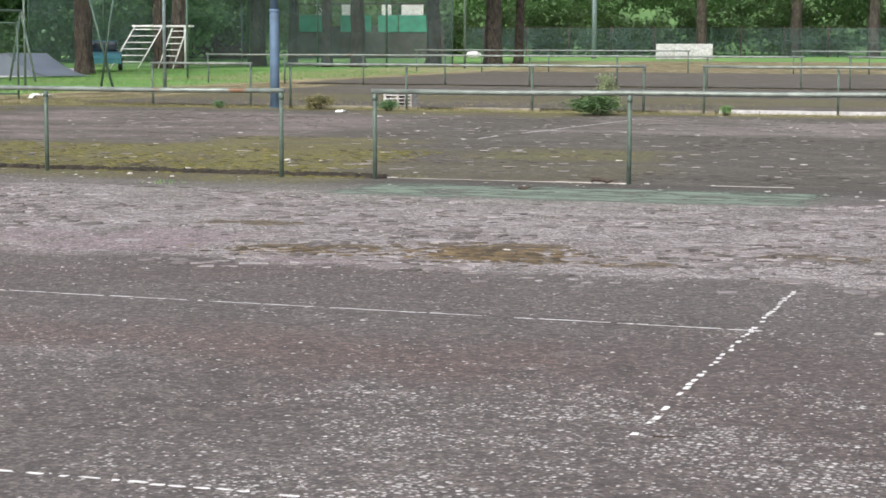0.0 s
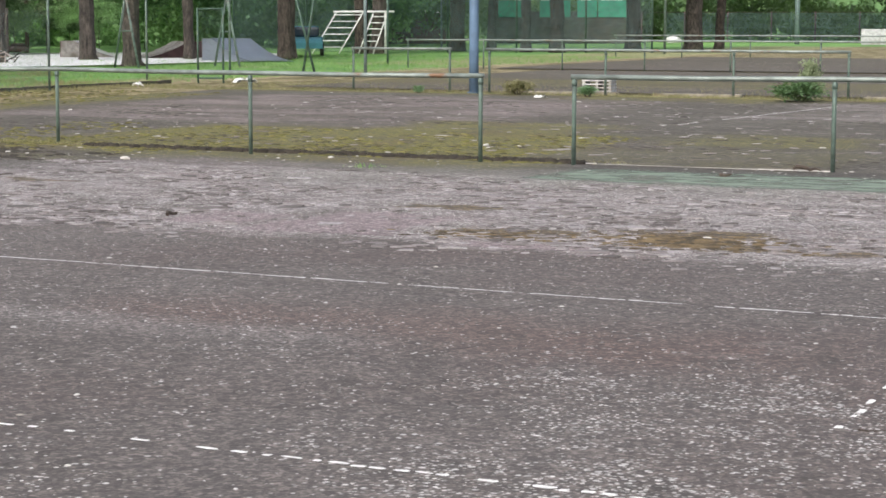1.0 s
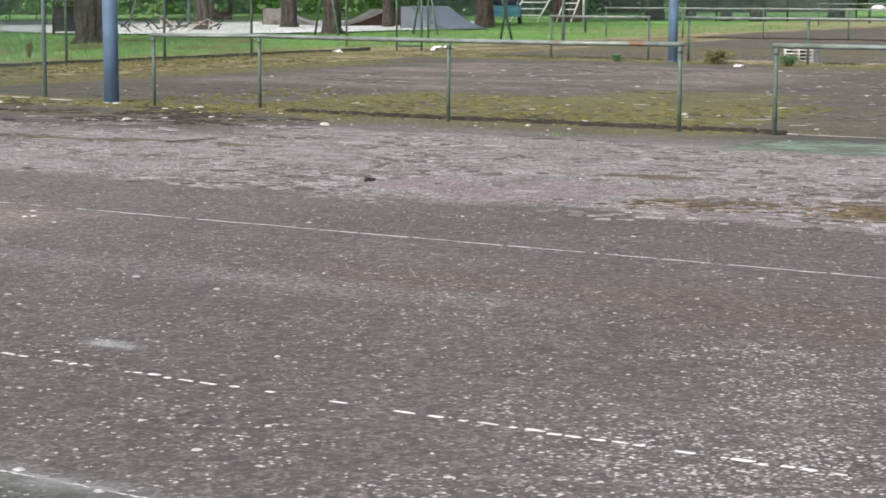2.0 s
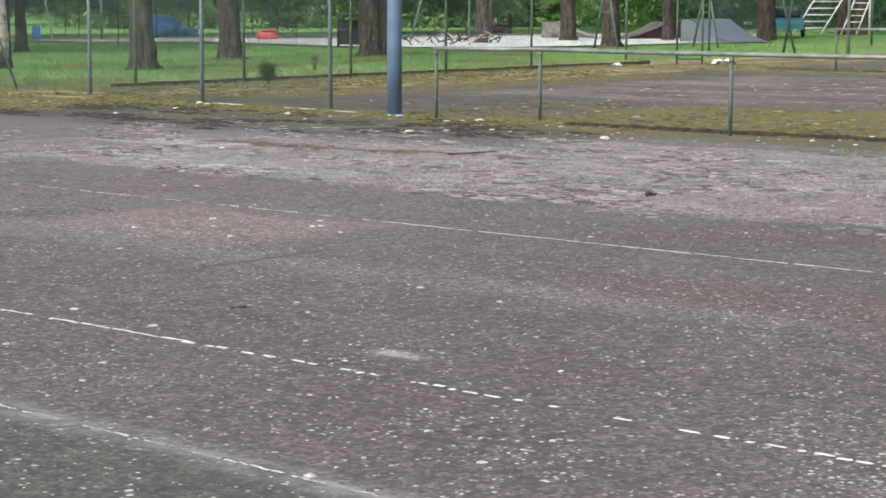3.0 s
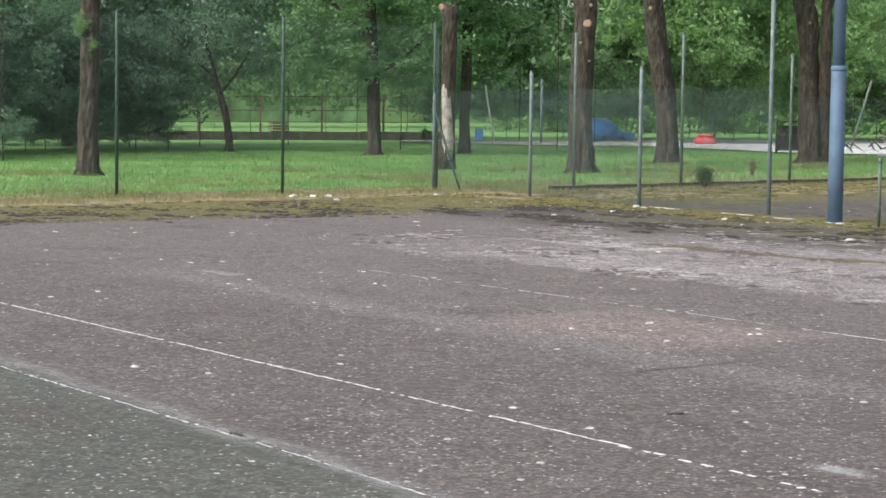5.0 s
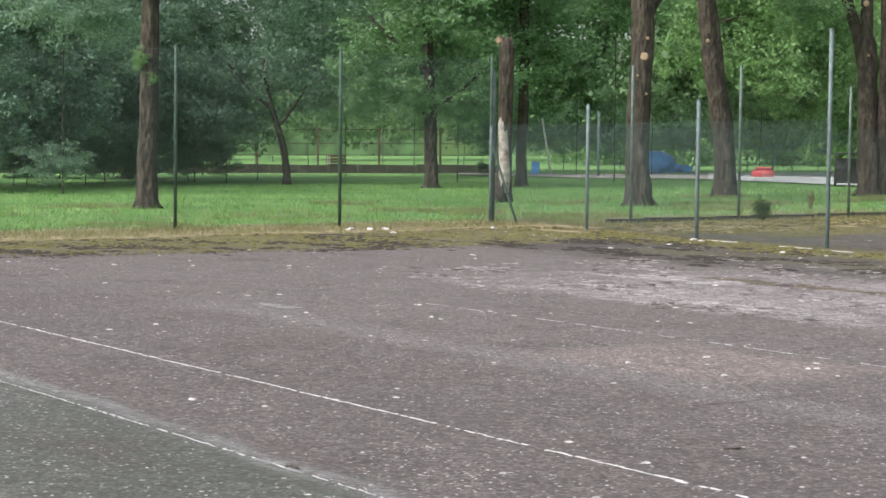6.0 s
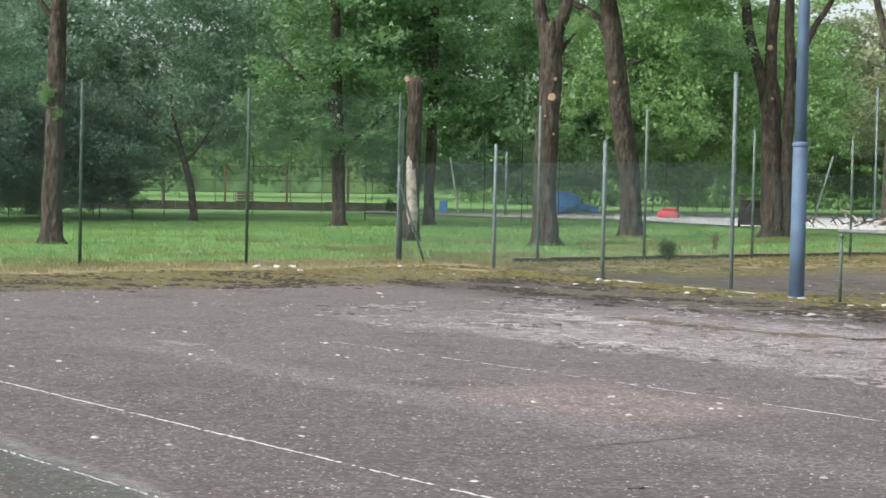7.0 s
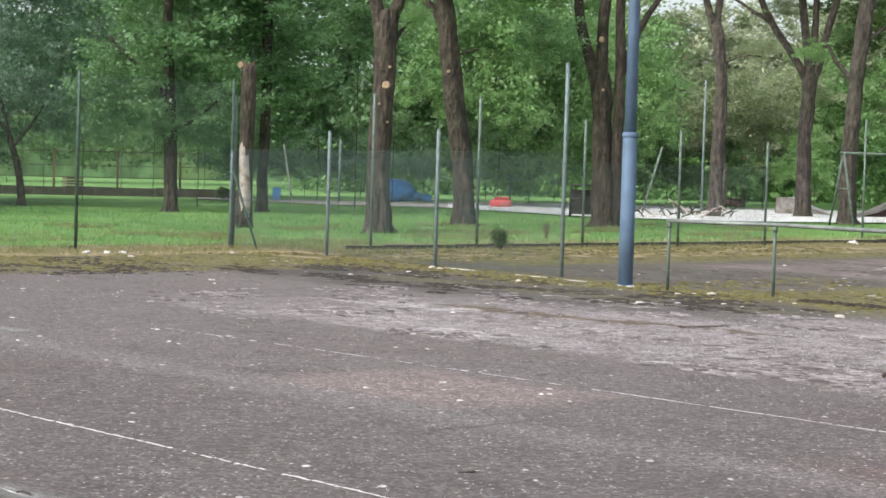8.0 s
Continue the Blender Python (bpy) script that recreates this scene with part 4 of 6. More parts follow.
def tree(x, y, dia, height, label, lean=(0, 0), bark=None, crowns=(), flare=1.24, top=0.55, seed=0):
    """crowns: (dx, dy, z, radius x, radius z, leaf kind)."""
    r = random.Random(seed * 31 + 7)
    bark = bark or M_BARK
    root = thing("tree", pose(x, y, land(x, y) - 0.05), label, "tree", "park trees")
    n = 44
    pts, rad = [], []
    for i in range(n + 1):
        s = (i / n) ** 1.25
        wob = 0.05 * noise.noise(Vector((s * 7, seed * 2.7, 0)))
        pts.append((lean[0] * s * height + wob, lean[1] * s * height + 0.05 * noise.noise(Vector((s * 7, seed * 1.3, 5))), s * height))
        k = (1 - (1 - top) * s) * (1 + 0.09 * noise.noise(Vector((s * 16, seed, 9))))
        if s * height < 0.8:
            k *= 1 + (flare - 1) * (1 - s * height / 0.8) ** 1.8
        rad.append(dia / 2 * k)
    bm = bmesh.new()
    tube(bm, pts, rad, 22, True, 1.0, 0.15)
    part("trunk", bm, bark, root, "", True)
    for dx, dy, z, rx, rz, kind in crowns:
        ob = new("crown", CROWNS[kind][r.randrange(2)])
        ob.parent = root
        ob.matrix_basis = Matrix.LocRotScale((dx, dy, z), Euler((0, 0, r.uniform(0, 6.28))), (rx, rx, rz))
    return root


def stem(root, name, points, bark, seed, rough=0.15, sides=18):
    """One trunk or limb through (across, depth, height, diameter), smoothed and slightly uneven."""
    pts, rad = [], []
    n = len(points)
    for i in range(n - 1):
        p0, p1, p2, p3 = points[max(i - 1, 0)], points[i], points[i + 1], points[min(i + 2, n - 1)]
        m = max(3, int(abs(p2[2] - p1[2]) / 0.22))
        for k in range(m + (i == n - 2)):
            t = k / m
            q = [0.5 * (2 * p1[j] + (p2[j] - p0[j]) * t + (2 * p0[j] - 5 * p1[j] + 4 * p2[j] - p3[j]) * t * t + (3 * p1[j] - p0[j] - 3 * p2[j] + p3[j]) * t ** 3) for j in range(4)]
            pts.append((q[0] + 0.025 * noise.noise(Vector((q[2] * 1.1, seed, 0))), q[1], q[2]))
            rad.append(max(0.012, q[3] / 2 * (1 + 0.10 * noise.noise(Vector((q[2] * 1.7, seed * 1.9, 3))))))
    bm = bmesh.new()
    tube(bm, pts, rad, sides, True, 1.0, rough)
    return part(name, bm, bark, root, "", True)


def forked_tree(x, y, label, trunk, limbs=(), crowns=(), bark=None, seed=0, scars=()):
    """trunk and limbs: points (across, height, diameter), across the line from the first court; crowns as in tree()."""
    r = random.Random(seed * 17 + 3)
    bark = bark or M_BARK
    head = math.degrees(math.atan2(-x, y))
    root = thing("tree", pose(x, y, land(x, y) - 0.05, 0, 0, head), label, "tree", "park trees")
    d0 = trunk[0][2]
    foot = [(trunk[0][0], 0.0, 0.0, d0 * 1.38), (trunk[0][0], 0.0, 0.14, d0 * 1.16)]
    stem(root, "trunk", foot + [(u, 0.0, z + 0.05, d) for u, z, d in trunk], bark, seed, 0.17, 22)
    for k in range(5):
        a = k * 1.257 + seed
        bm = bmesh.new()
        c, q = math.cos(a), math.sin(a)
        tube(bm, [(trunk[0][0] + c * d0 * 0.34, q * d0 * 0.34, 0.34), (trunk[0][0] + c * d0 * 0.56, q * d0 * 0.56, 0.10), (trunk[0][0] + c * d0 * 0.85, q * d0 * 0.85, -0.02)], [d0 * 0.13, d0 * 0.13, d0 * 0.06], 7)
        part("root_flare", bm, bark, root, "", True)
    for i, limb in enumerate(limbs):
        depth = r.uniform(-0.5, 0.5)
        z0, z1 = limb[0][1], limb[-1][1]
        stem(root, "limb", [(u, depth * (z - z0) / max(0.5, z1 - z0), z + 0.05, d) for u, z, d in limb], bark, seed + 0.37 * (i + 1), 0.12, 12)
    for u, z, size, d in scars:
        bm = bmesh.new()
        tube(bm, [(u, -d * 0.40, z), (u, -d * 0.53, z), (u, -d * 0.56, z)], [size * 1.3, size * 1.1, size * 0.75], 11, True, 1.0, 0.12)
        part("pruning_scar", bm, M_CUT, root, "pale round pruning scar")
    for dx, dy, z, rx, rz, kind in crowns:
        ob = new("crown", CROWNS[kind][r.randrange(2)])
        ob.parent = root
        ob.matrix_basis = Matrix.LocRotScale((dx, dy, z), Euler((0, 0, r.uniform(0, 6.28))), (rx, rx, rz))
    return root


LEAFY = "leafy park tree with furrowed brown bark"
forked_tree(-34.42, 32.23, "slim straight tree with dark bark on the lawn", ((-0.02, 0.35, 0.54), (0.0, 1.66, 0.50), (0.02, 3.13, 0.47), (0.04, 4.6, 0.46), (0.09, 6.06, 0.40), (0.2, 9.0, 0.3)),
            (((0.06, 5.6, 0.16), (-0.6, 6.6, 0.13), (-1.2, 8.0, 0.08)),), seed=1,
            crowns=((0, 0, 10.5, 3.2, 2.6, "plain"), (-0.16, -0.2, 3.9, 0.28, 0.30, "light"), (0.1, -0.2, 3.4, 0.18, 0.2, "light")))
forked_tree(-48.47, 52.99, "small leaning tree with silver-green leaves", ((-0.03, 0.4, 0.30), (-0.17, 1.39, 0.27), (-0.36, 2.1, 0.24), (-0.8, 3.6, 0.18), (-1.0, 5.0, 0.12)),
            (((-0.4, 2.3, 0.15), (0.3, 3.2, 0.12), (1.0, 4.4, 0.07)), ((-0.6, 2.9, 0.13), (-1.6, 3.8, 0.10), (-2.4, 4.8, 0.06))), bark=M_BARK2, seed=2,
            crowns=((-0.5, 0, 4.9, 2.6, 2.6, "grey"), (-3.4, 0.5, 3.6, 2.4, 2.4, "grey"), (2.4, 0, 6.4, 2.6, 3.0, "grey"), (1.5, 0.3, 3.5, 1.4, 1.2, "grey"), (-1.0, 0, 9.5, 4.0, 3.0, "grey"), (-2.2, -0.5, 2.2, 1.2, 0.9, "grey")))
forked_tree(-41.12, 52.93, "leafy tree with a low spreading crown", ((-0.01, 0.5, 0.50), (-0.05, 1.78, 0.48), (-0.13, 3.66, 0.42), (-0.28, 7.84, 0.34), (-0.3, 9.5, 0.25)),
            (((-0.1, 2.6, 0.14), (-0.9, 3.1, 0.11), (-1.8, 3.2, 0.07)), ((-0.1, 3.0, 0.16), (0.9, 3.5, 0.12), (1.9, 4.4, 0.08)), ((-0.15, 4.2, 0.18), (-1.2, 5.2, 0.14), (-2.4, 6.4, 0.09))), seed=3,
            crowns=((-1.9, 0, 4.7, 2.3, 2.0, "plain"), (1.7, 0, 4.4, 2.1, 1.7, "plain"), (-0.6, -0.5, 3.3, 1.1, 0.8, "plain"), (-2.6, -0.2, 3.0, 0.8, 0.7, "plain"), (1.3, 0.2, 2.9, 0.9, 0.6, "plain"), (0, 0.5, 7.2, 3.4, 2.6, "plain"), (-0.4, 0, 10.5, 4.0, 2.6, "plain")))
forked_tree(-39.92, 57.12, LEAFY, ((-0.01, 0.5, 0.42), (-0.02, 1.65, 0.40), (0.03, 3.84, 0.40), (0.04, 8.2, 0.38), (0.1, 10.0, 0.3)), seed=4,
            crowns=((0.4, 0.6, 5.6, 2.6, 2.0, "plain"), (-0.8, 0.8, 7.4, 2.8, 2.2, "plain"), (0, 0, 9.8, 3.8, 2.6, "plain")))
forked_tree(-25.70, 42.48, "tall tree with furrowed bark and pale pruning scars", ((-0.05, 0.5, 0.70), (-0.08, 0.97, 0.64), (-0.09, 2.54, 0.62), (-0.03, 4.11, 0.62), (-0.01, 5.21, 0.60), (0.0, 5.75, 0.66), (0.0, 6.15, 0.45)),
            (((-0.12, 5.6, 0.42), (-0.22, 6.1, 0.40), (-0.33, 6.6, 0.37), (-0.6, 9.2, 0.26)), ((0.1, 5.6, 0.40), (0.22, 6.1, 0.37), (0.40, 6.6, 0.34), (0.9, 9.2, 0.22)), ((0.22, 5.2, 0.14), (0.42, 5.6, 0.11), (0.8, 6.0, 0.06))), seed=5,
            scars=((0.05, 4.12, 0.095, 0.6), (0.14, 4.62, 0.04, 0.6), (0.12, 3.1, 0.03, 0.6), (-0.12, 3.6, 0.03, 0.6)), crowns=((0, 0, 9.6, 3.2, 2.0, "plain"), (0.9, -0.2, 6.1, 0.5, 0.4, "light")))
forked_tree(-27.68, 51.07, "tall tree leaning slightly, with furrowed bark", ((-0.03, 0.53, 0.72), (-0.11, 1.82, 0.66), (-0.41, 3.65, 0.66), (-0.65, 5.47, 0.60), (-0.77, 6.57, 0.56), (-0.89, 7.3, 0.54), (-1.1, 9.5, 0.4)),
            (((-0.8, 6.1, 0.30), (-0.98, 6.55, 0.29), (-1.2, 6.97, 0.28), (-1.6, 7.3, 0.25), (-2.4, 7.7, 0.16)), ((-0.6, 5.3, 0.10), (-0.2, 5.6, 0.08), (0.3, 5.7, 0.05))), seed=6, scars=((-0.66, 5.0, 0.05, 0.6),),
            crowns=((-0.4, 0, 9.8, 3.4, 2.2, "plain"), (1.8, 1.0, 8.0, 1.9, 1.4, "light"), (2.4, 0.6, 6.2, 1.5, 1.0, "plain")))
forked_tree(-24.38, 54.86, "stout park tree forked into several bare stems", ((-0.06, 0.6, 0.78), (-0.14, 1.93, 0.68), (-0.24, 3.82, 0.62), (-0.32, 4.85, 0.66), (-0.34, 5.2, 0.5)),
            (((-0.42, 4.7, 0.40), (-0.54, 5.15, 0.38), (-0.76, 5.88, 0.36), (-0.97, 6.63, 0.34), (-1.12, 7.57, 0.32), (-1.3, 9.6, 0.22)),
             ((-0.26, 4.7, 0.44), (-0.27, 5.3, 0.42), (-0.26, 6.27, 0.40), (-0.2, 7.59, 0.36), (-0.1, 9.8, 0.24)),
             ((0.38, 0.0, 0.56), (0.35, 0.6, 0.46), (0.33, 1.94, 0.42), (0.34, 3.83, 0.37), (0.34, 5.72, 0.34), (0.29, 7.6, 0.31), (0.3, 9.8, 0.22)),
             ((0.36, 4.9, 0.24), (0.6, 5.7, 0.24), (0.88, 6.48, 0.23), (1.17, 7.05, 0.21), (1.53, 7.63, 0.19), (2.2, 8.9, 0.1))), seed=7,
            scars=((-0.30, 6.28, 0.08, 0.42), (-0.2, 4.6, 0.04, 0.6)), crowns=((0, 0, 11.0, 3.4, 1.9, "plain"), (-0.6, 0.3, 7.5, 0.5, 0.4, "light")))
forked_tree(-27.42, 73.52, "slender curved park tree with grey bark", ((-0.02, 0.61, 0.62), (-0.02, 2.09, 0.58), (0.04, 4.54, 0.54), (0.06, 6.01, 0.50), (-0.06, 7.23, 0.50), (-0.22, 8.1, 0.54), (-0.26, 8.5, 0.4)),
            (((-0.28, 7.9, 0.36), (-0.4, 8.4, 0.34), (-0.72, 9.42, 0.30), (-1.2, 11.5, 0.2)), ((-0.2, 7.9, 0.36), (-0.19, 8.4, 0.34), (-0.14, 9.43, 0.31), (0.2, 11.6, 0.2)), ((0.0, 6.6, 0.10), (0.9, 7.0, 0.08), (1.7, 7.0, 0.05))), bark=M_BARK2, seed=8,
            crowns=((0, 0, 12.2, 3.2, 2.0, "light"), (1.6, 0.4, 7.4, 1.0, 0.6, "pale")))
forked_tree(-25.35, 79.31, "park tree spread into bare limbs", ((-0.02, 0.64, 0.70), (-0.08, 3.49, 0.62), (0.07, 5.81, 0.66), (0.12, 6.5, 0.74), (0.14, 6.9, 0.5)),
            (((0.0, 6.1, 0.40), (-0.3, 6.7, 0.38), (-0.91, 7.65, 0.34), (-1.72, 8.88, 0.32), (-2.24, 9.91, 0.28), (-2.9, 11.8, 0.16)), ((-1.66, 8.75, 0.2), (-2.1, 9.1, 0.18), (-2.53, 9.34, 0.16), (-3.36, 9.9, 0.13), (-4.6, 10.4, 0.07)),
             ((0.08, 6.3, 0.44), (0.03, 6.9, 0.42), (-0.18, 8.38, 0.37), (-0.36, 9.92, 0.33), (-0.5, 12, 0.2)), ((0.15, 6.4, 0.38), (0.18, 7.1, 0.36), (0.24, 8.64, 0.32), (0.27, 9.93, 0.28), (0.3, 12, 0.18)),
             ((0.24, 6.3, 0.42), (0.42, 6.8, 0.40), (0.74, 8.26, 0.34), (1.18, 9.94, 0.30), (1.7, 12, 0.18))), bark=M_BARK2, seed=9,
            crowns=((0, 0, 12.8, 3.8, 2.2, "light"), (-1.0, 0.6, 9.6, 1.2, 0.6, "pale"), (1.6, 0.6, 8.6, 1.0, 0.6, "light")))
forked_tree(-20.55, 69.95, "tall straight park tree with grey bark", ((-0.0, 0.61, 0.70), (-0.04, 2.18, 0.64), (0.08, 4.43, 0.60), (0.2, 6.01, 0.58), (0.36, 7.58, 0.60), (0.48, 8.92, 0.60), (0.7, 11, 0.5)),
            (((0.15, 5.5, 0.24), (-0.2, 5.95, 0.22), (-0.65, 6.44, 0.18), (-0.94, 7.0, 0.13), (-1.3, 7.6, 0.07)), ((0.3, 7.2, 0.2), (1.2, 7.8, 0.16), (2.2, 8.8, 0.1))), bark=M_BARK2, seed=10,
            crowns=((0, 0, 11.8, 3.4, 2.0, "light"), (-1.6, 0, 6.9, 0.9, 0.45, "light"), (1.7, 0.3, 6.4, 1.2, 1.0, "light")))


def broken_tree(x, y):
    """A snapped trunk with a strip of bare pale wood."""
    root = thing("broken_tree", pose(x, y, land(x, y) - 0.05), "snapped tree trunk with a strip of bare pale wood", "tree", "park trees")
    bm = bmesh.new()
    tube(bm, [(0, 0, 0), (0.0, 0, 0.3), (0.01, 0, 0.8), (0.03, 0, 1.8), (0.05, 0, 3.0), (0.06, 0, 4.0), (0.05, 0, 4.5), (0.02, 0, 4.72)],
         [0.30, 0.25, 0.215, 0.20, 0.20, 0.22, 0.23, 0.17], 18, True, 1.0, 0.16)
    part("trunk", bm, M_BARK, root, "", True)
    bm = bmesh.new()
    r = random.Random(3)
    d = Vector((0.5, -0.86, 0)) * 0.125
    tube(bm, [(d.x + 0.09, d.y, 0.3), (d.x + 0.05, d.y, 0.8), (d.x, d.y, 1.6), (d.x - 0.03, d.y - 0.01, 2.3), (d.x - 0.03, d.y, 2.7)], [0.10, 0.17, 0.165, 0.135, 0.04], 12, True, 0.85, 0.22)
    part("bare_wood", bm, M_WOOD, root, "pale stripped wood without bark", True)
    for k in range(7):
        a = k * 0.9
        bm = bmesh.new()
        tube(bm, [(0.03 + 0.14 * math.cos(a), 0.14 * math.sin(a), 4.55), (0.03 + 0.16 * math.cos(a), 0.16 * math.sin(a), 4.75 + 0.16 * r.random())], [0.07, 0.015], 5)
        part("splinter", bm, M_BROWNWOOD, root)
    bm = bmesh.new()
    tube(bm, [(-0.10, -0.12, 4.64), (-0.18, -0.16, 4.78)], [0.09, 0.085], 10)
    part("cut_stub", bm, M_CUT, root, "pale sawn branch stub")
    return root


broken_tree(-30.19, 42.27)
# trunks further back, half in the shade; dark crowns have it in their colour
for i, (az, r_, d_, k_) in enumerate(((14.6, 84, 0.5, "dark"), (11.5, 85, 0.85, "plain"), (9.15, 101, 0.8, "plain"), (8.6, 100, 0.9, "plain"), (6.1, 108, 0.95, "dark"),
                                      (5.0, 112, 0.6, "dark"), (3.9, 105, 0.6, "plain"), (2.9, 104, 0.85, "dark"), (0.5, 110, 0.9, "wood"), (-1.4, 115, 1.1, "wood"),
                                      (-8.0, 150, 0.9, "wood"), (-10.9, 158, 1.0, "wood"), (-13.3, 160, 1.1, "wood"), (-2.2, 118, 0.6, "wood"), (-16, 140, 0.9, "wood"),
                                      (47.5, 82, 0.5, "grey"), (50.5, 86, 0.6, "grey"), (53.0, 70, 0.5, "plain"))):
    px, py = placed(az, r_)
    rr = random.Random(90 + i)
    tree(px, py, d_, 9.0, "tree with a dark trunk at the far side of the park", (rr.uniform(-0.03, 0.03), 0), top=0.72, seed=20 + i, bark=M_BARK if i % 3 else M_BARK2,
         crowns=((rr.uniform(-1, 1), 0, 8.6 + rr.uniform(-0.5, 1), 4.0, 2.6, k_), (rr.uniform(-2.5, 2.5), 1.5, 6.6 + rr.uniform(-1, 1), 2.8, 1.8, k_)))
# low leafy trees that close the park behind the lawn
def leafy(az, r_, w_, z_, h_, kind, seed):
    px, py = placed(az, r_)
    rr = random.Random(300 + seed)
    return tree(px, py, 0.04, max(2.0, z_), "bushy tree with dense green leaves reaching low" if kind != "grey" else "bushy tree with silver-green leaves reaching low", (0, 0), seed=60 + seed, bark=M_BARK2,
                crowns=((0, 0, z_, w_, h_, kind), (rr.uniform(-1.5, 1.5), 1.0, z_ + h_ * 0.9, w_ * 0.9, h_ * 0.8, kind), (rr.uniform(-2, 2), -0.8, z_ - h_ * 0.35, w_ * 0.6, h_ * 0.5, kind)) + (((rr.uniform(-0.4, 0.4), -0.3, 1.0, 1.25, 0.85, kind),) if kind == "grey" and az > 44 else ()))


for i, spec in enumerate(((54, 64, 3.6, 3.4, 3.2), (51.0, 70, 4.2, 4.2, 3.8), (48.2, 76, 4.6, 4.6, 4.2), (45.6, 78, 3.6, 3.9, 3.2), (46.8, 72, 2.8, 3.2, 2.4), (52.6, 62, 2.6, 2.7, 2.2),
                          (44.4, 74, 2.2, 2.9, 2.2), (49.6, 68, 2.8, 2.9, 2.4), (49.5, 60, 2.6, 6.8, 2.6), (43.4, 80, 3.6, 6.8, 4.2), (56.5, 72, 4.0, 5.0, 4.0))):
    leafy(*spec, "grey", i)
for i, spec in enumerate(((47.6, 82, 4.0, 3.2, 3.0), (50.6, 84, 4.2, 3.4, 3.2), (59, 66, 4.0, 5.0, 4.2), (40.6, 84, 3.4, 8.0, 4.0), (38.4, 90, 4.2, 7.4, 4.6), (35.8, 92, 4.6, 8.0, 4.8), (33.2, 94, 4.4, 7.2, 4.8),
                          (30.8, 92, 4.6, 6.8, 4.4), (28.6, 90, 4.2, 6.4, 4.4), (37.0, 76, 2.6, 8.8, 2.4), (32.0, 76, 2.8, 8.6, 2.4), (16.0, 118, 5.2, 5.8, 4.2), (13.6, 120, 5.0, 6.0, 5.0), (11.2, 124, 5.6, 6.6, 5.4), (8.6, 130, 5.8, 6.6, 5.4))):
    leafy(*spec, "plain", 20 + i)
for i, (spec, kind) in enumerate((((26.4, 96, 4.8, 5.6, 4.2), "light"), ((24.2, 104, 4.6, 4.8, 3.8), "light"), ((23.2, 108, 4.4, 7.0, 4.4), "light"), ((21.6, 112, 4.6, 6.6, 4.2), "blossom"), ((20.0, 112, 4.6, 6.4, 4.2), "blossom"), ((18.0, 116, 4.8, 6.4, 4.3), "blossom"), ((16.6, 112, 4.4, 6.8, 4.2), "pale"),
                                  ((22.7, 92, 2.4, 4.8, 2.6), "light"), ((27.4, 88, 3.2, 6.0, 3.2), "light"), ((25.3, 91, 3.0, 5.8, 3.2), "light"), ((29.4, 88, 2.8, 6.6, 2.8), "light"), ((21.0, 98, 2.8, 4.6, 2.2), "pale"), ((19.0, 101, 3.0, 4.4, 2.4), "pale"), ((16.2, 104, 3.6, 4.8, 2.8), "light"), ((17.4, 98, 1.8, 2.6, 1.4), "light"),
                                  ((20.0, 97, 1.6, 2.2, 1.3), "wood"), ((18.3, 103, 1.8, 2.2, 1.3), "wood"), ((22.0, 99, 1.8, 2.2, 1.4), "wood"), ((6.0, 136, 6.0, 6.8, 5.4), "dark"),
                                  ((35.6, 104, 3.0, 2.6, 2.0), "grey"), ((33.6, 105, 3.0, 2.6, 1.9), "grey"), ((31.8, 106, 3.0, 2.6, 1.9), "grey"), ((29.8, 106, 3.0, 2.6, 1.9), "grey"), ((27.8, 107, 3.0, 2.6, 1.9), "grey"), ((25.6, 108, 3.0, 2.6, 1.9), "grey"),
                                  ((39.4, 100, 3.2, 6.0, 2.6), "plain"), ((36.8, 101, 3.4, 5.6, 2.6), "plain"), ((41.8, 100, 3.0, 6.4, 2.6), "plain"),
                                  ((47.2, 73, 2.2, 2.5, 1.6), "grey"), ((48.8, 72, 2.4, 2.5, 1.7), "grey"), ((50.6, 71, 2.4, 2.4, 1.6), "grey"), ((45.4, 76, 1.9, 2.3, 1.4), "grey"))):
    leafy(*spec, kind, 40 + i)


# the wood that closes the view
def far_woods(name, az0, az1, r0, r1, z0, z1, count, size, material, label, seed):
    r = np.random.RandomState(seed)
    many = 70
    groups = count // many
    count = groups * many
    az = np.radians(r.uniform(az0, az1, groups))
    rad = r.uniform(r0, r1, groups)
    crest = 0.72 + 0.28 * np.sin(az * 47) * np.sin(az * 23 + 1.3) + 0.12 * np.sin(az * 131)
    c = np.stack([-rad * np.sin(az), rad * np.cos(az), z0 + (z1 - z0) * r.rand(groups) * crest], 1)
    c[:, 2] += np.array([land(0, q) for q in c[:, 1]])
    spot = np.repeat(c, many, 0) + r.normal(size=(count, 3)) * np.repeat(0.5 + 0.7 * r.rand(groups), many)[:, None] * np.array([1.0, 1.0, 0.6])
    me = leaf_cloud(name, 1, count, size, material, seed + 1, 1.0)
    co = np.empty(count * 12)
    me.vertices.foreach_get("co", co)
    co = co.reshape(count, 4, 3)
    co -= co.mean(1)[:, None]
    co += spot[:, None]
    me.vertices.foreach_set("co", co.reshape(-1))
    me.update()
    return tagged(new(name, me), label, "woodland", kind="stuff")


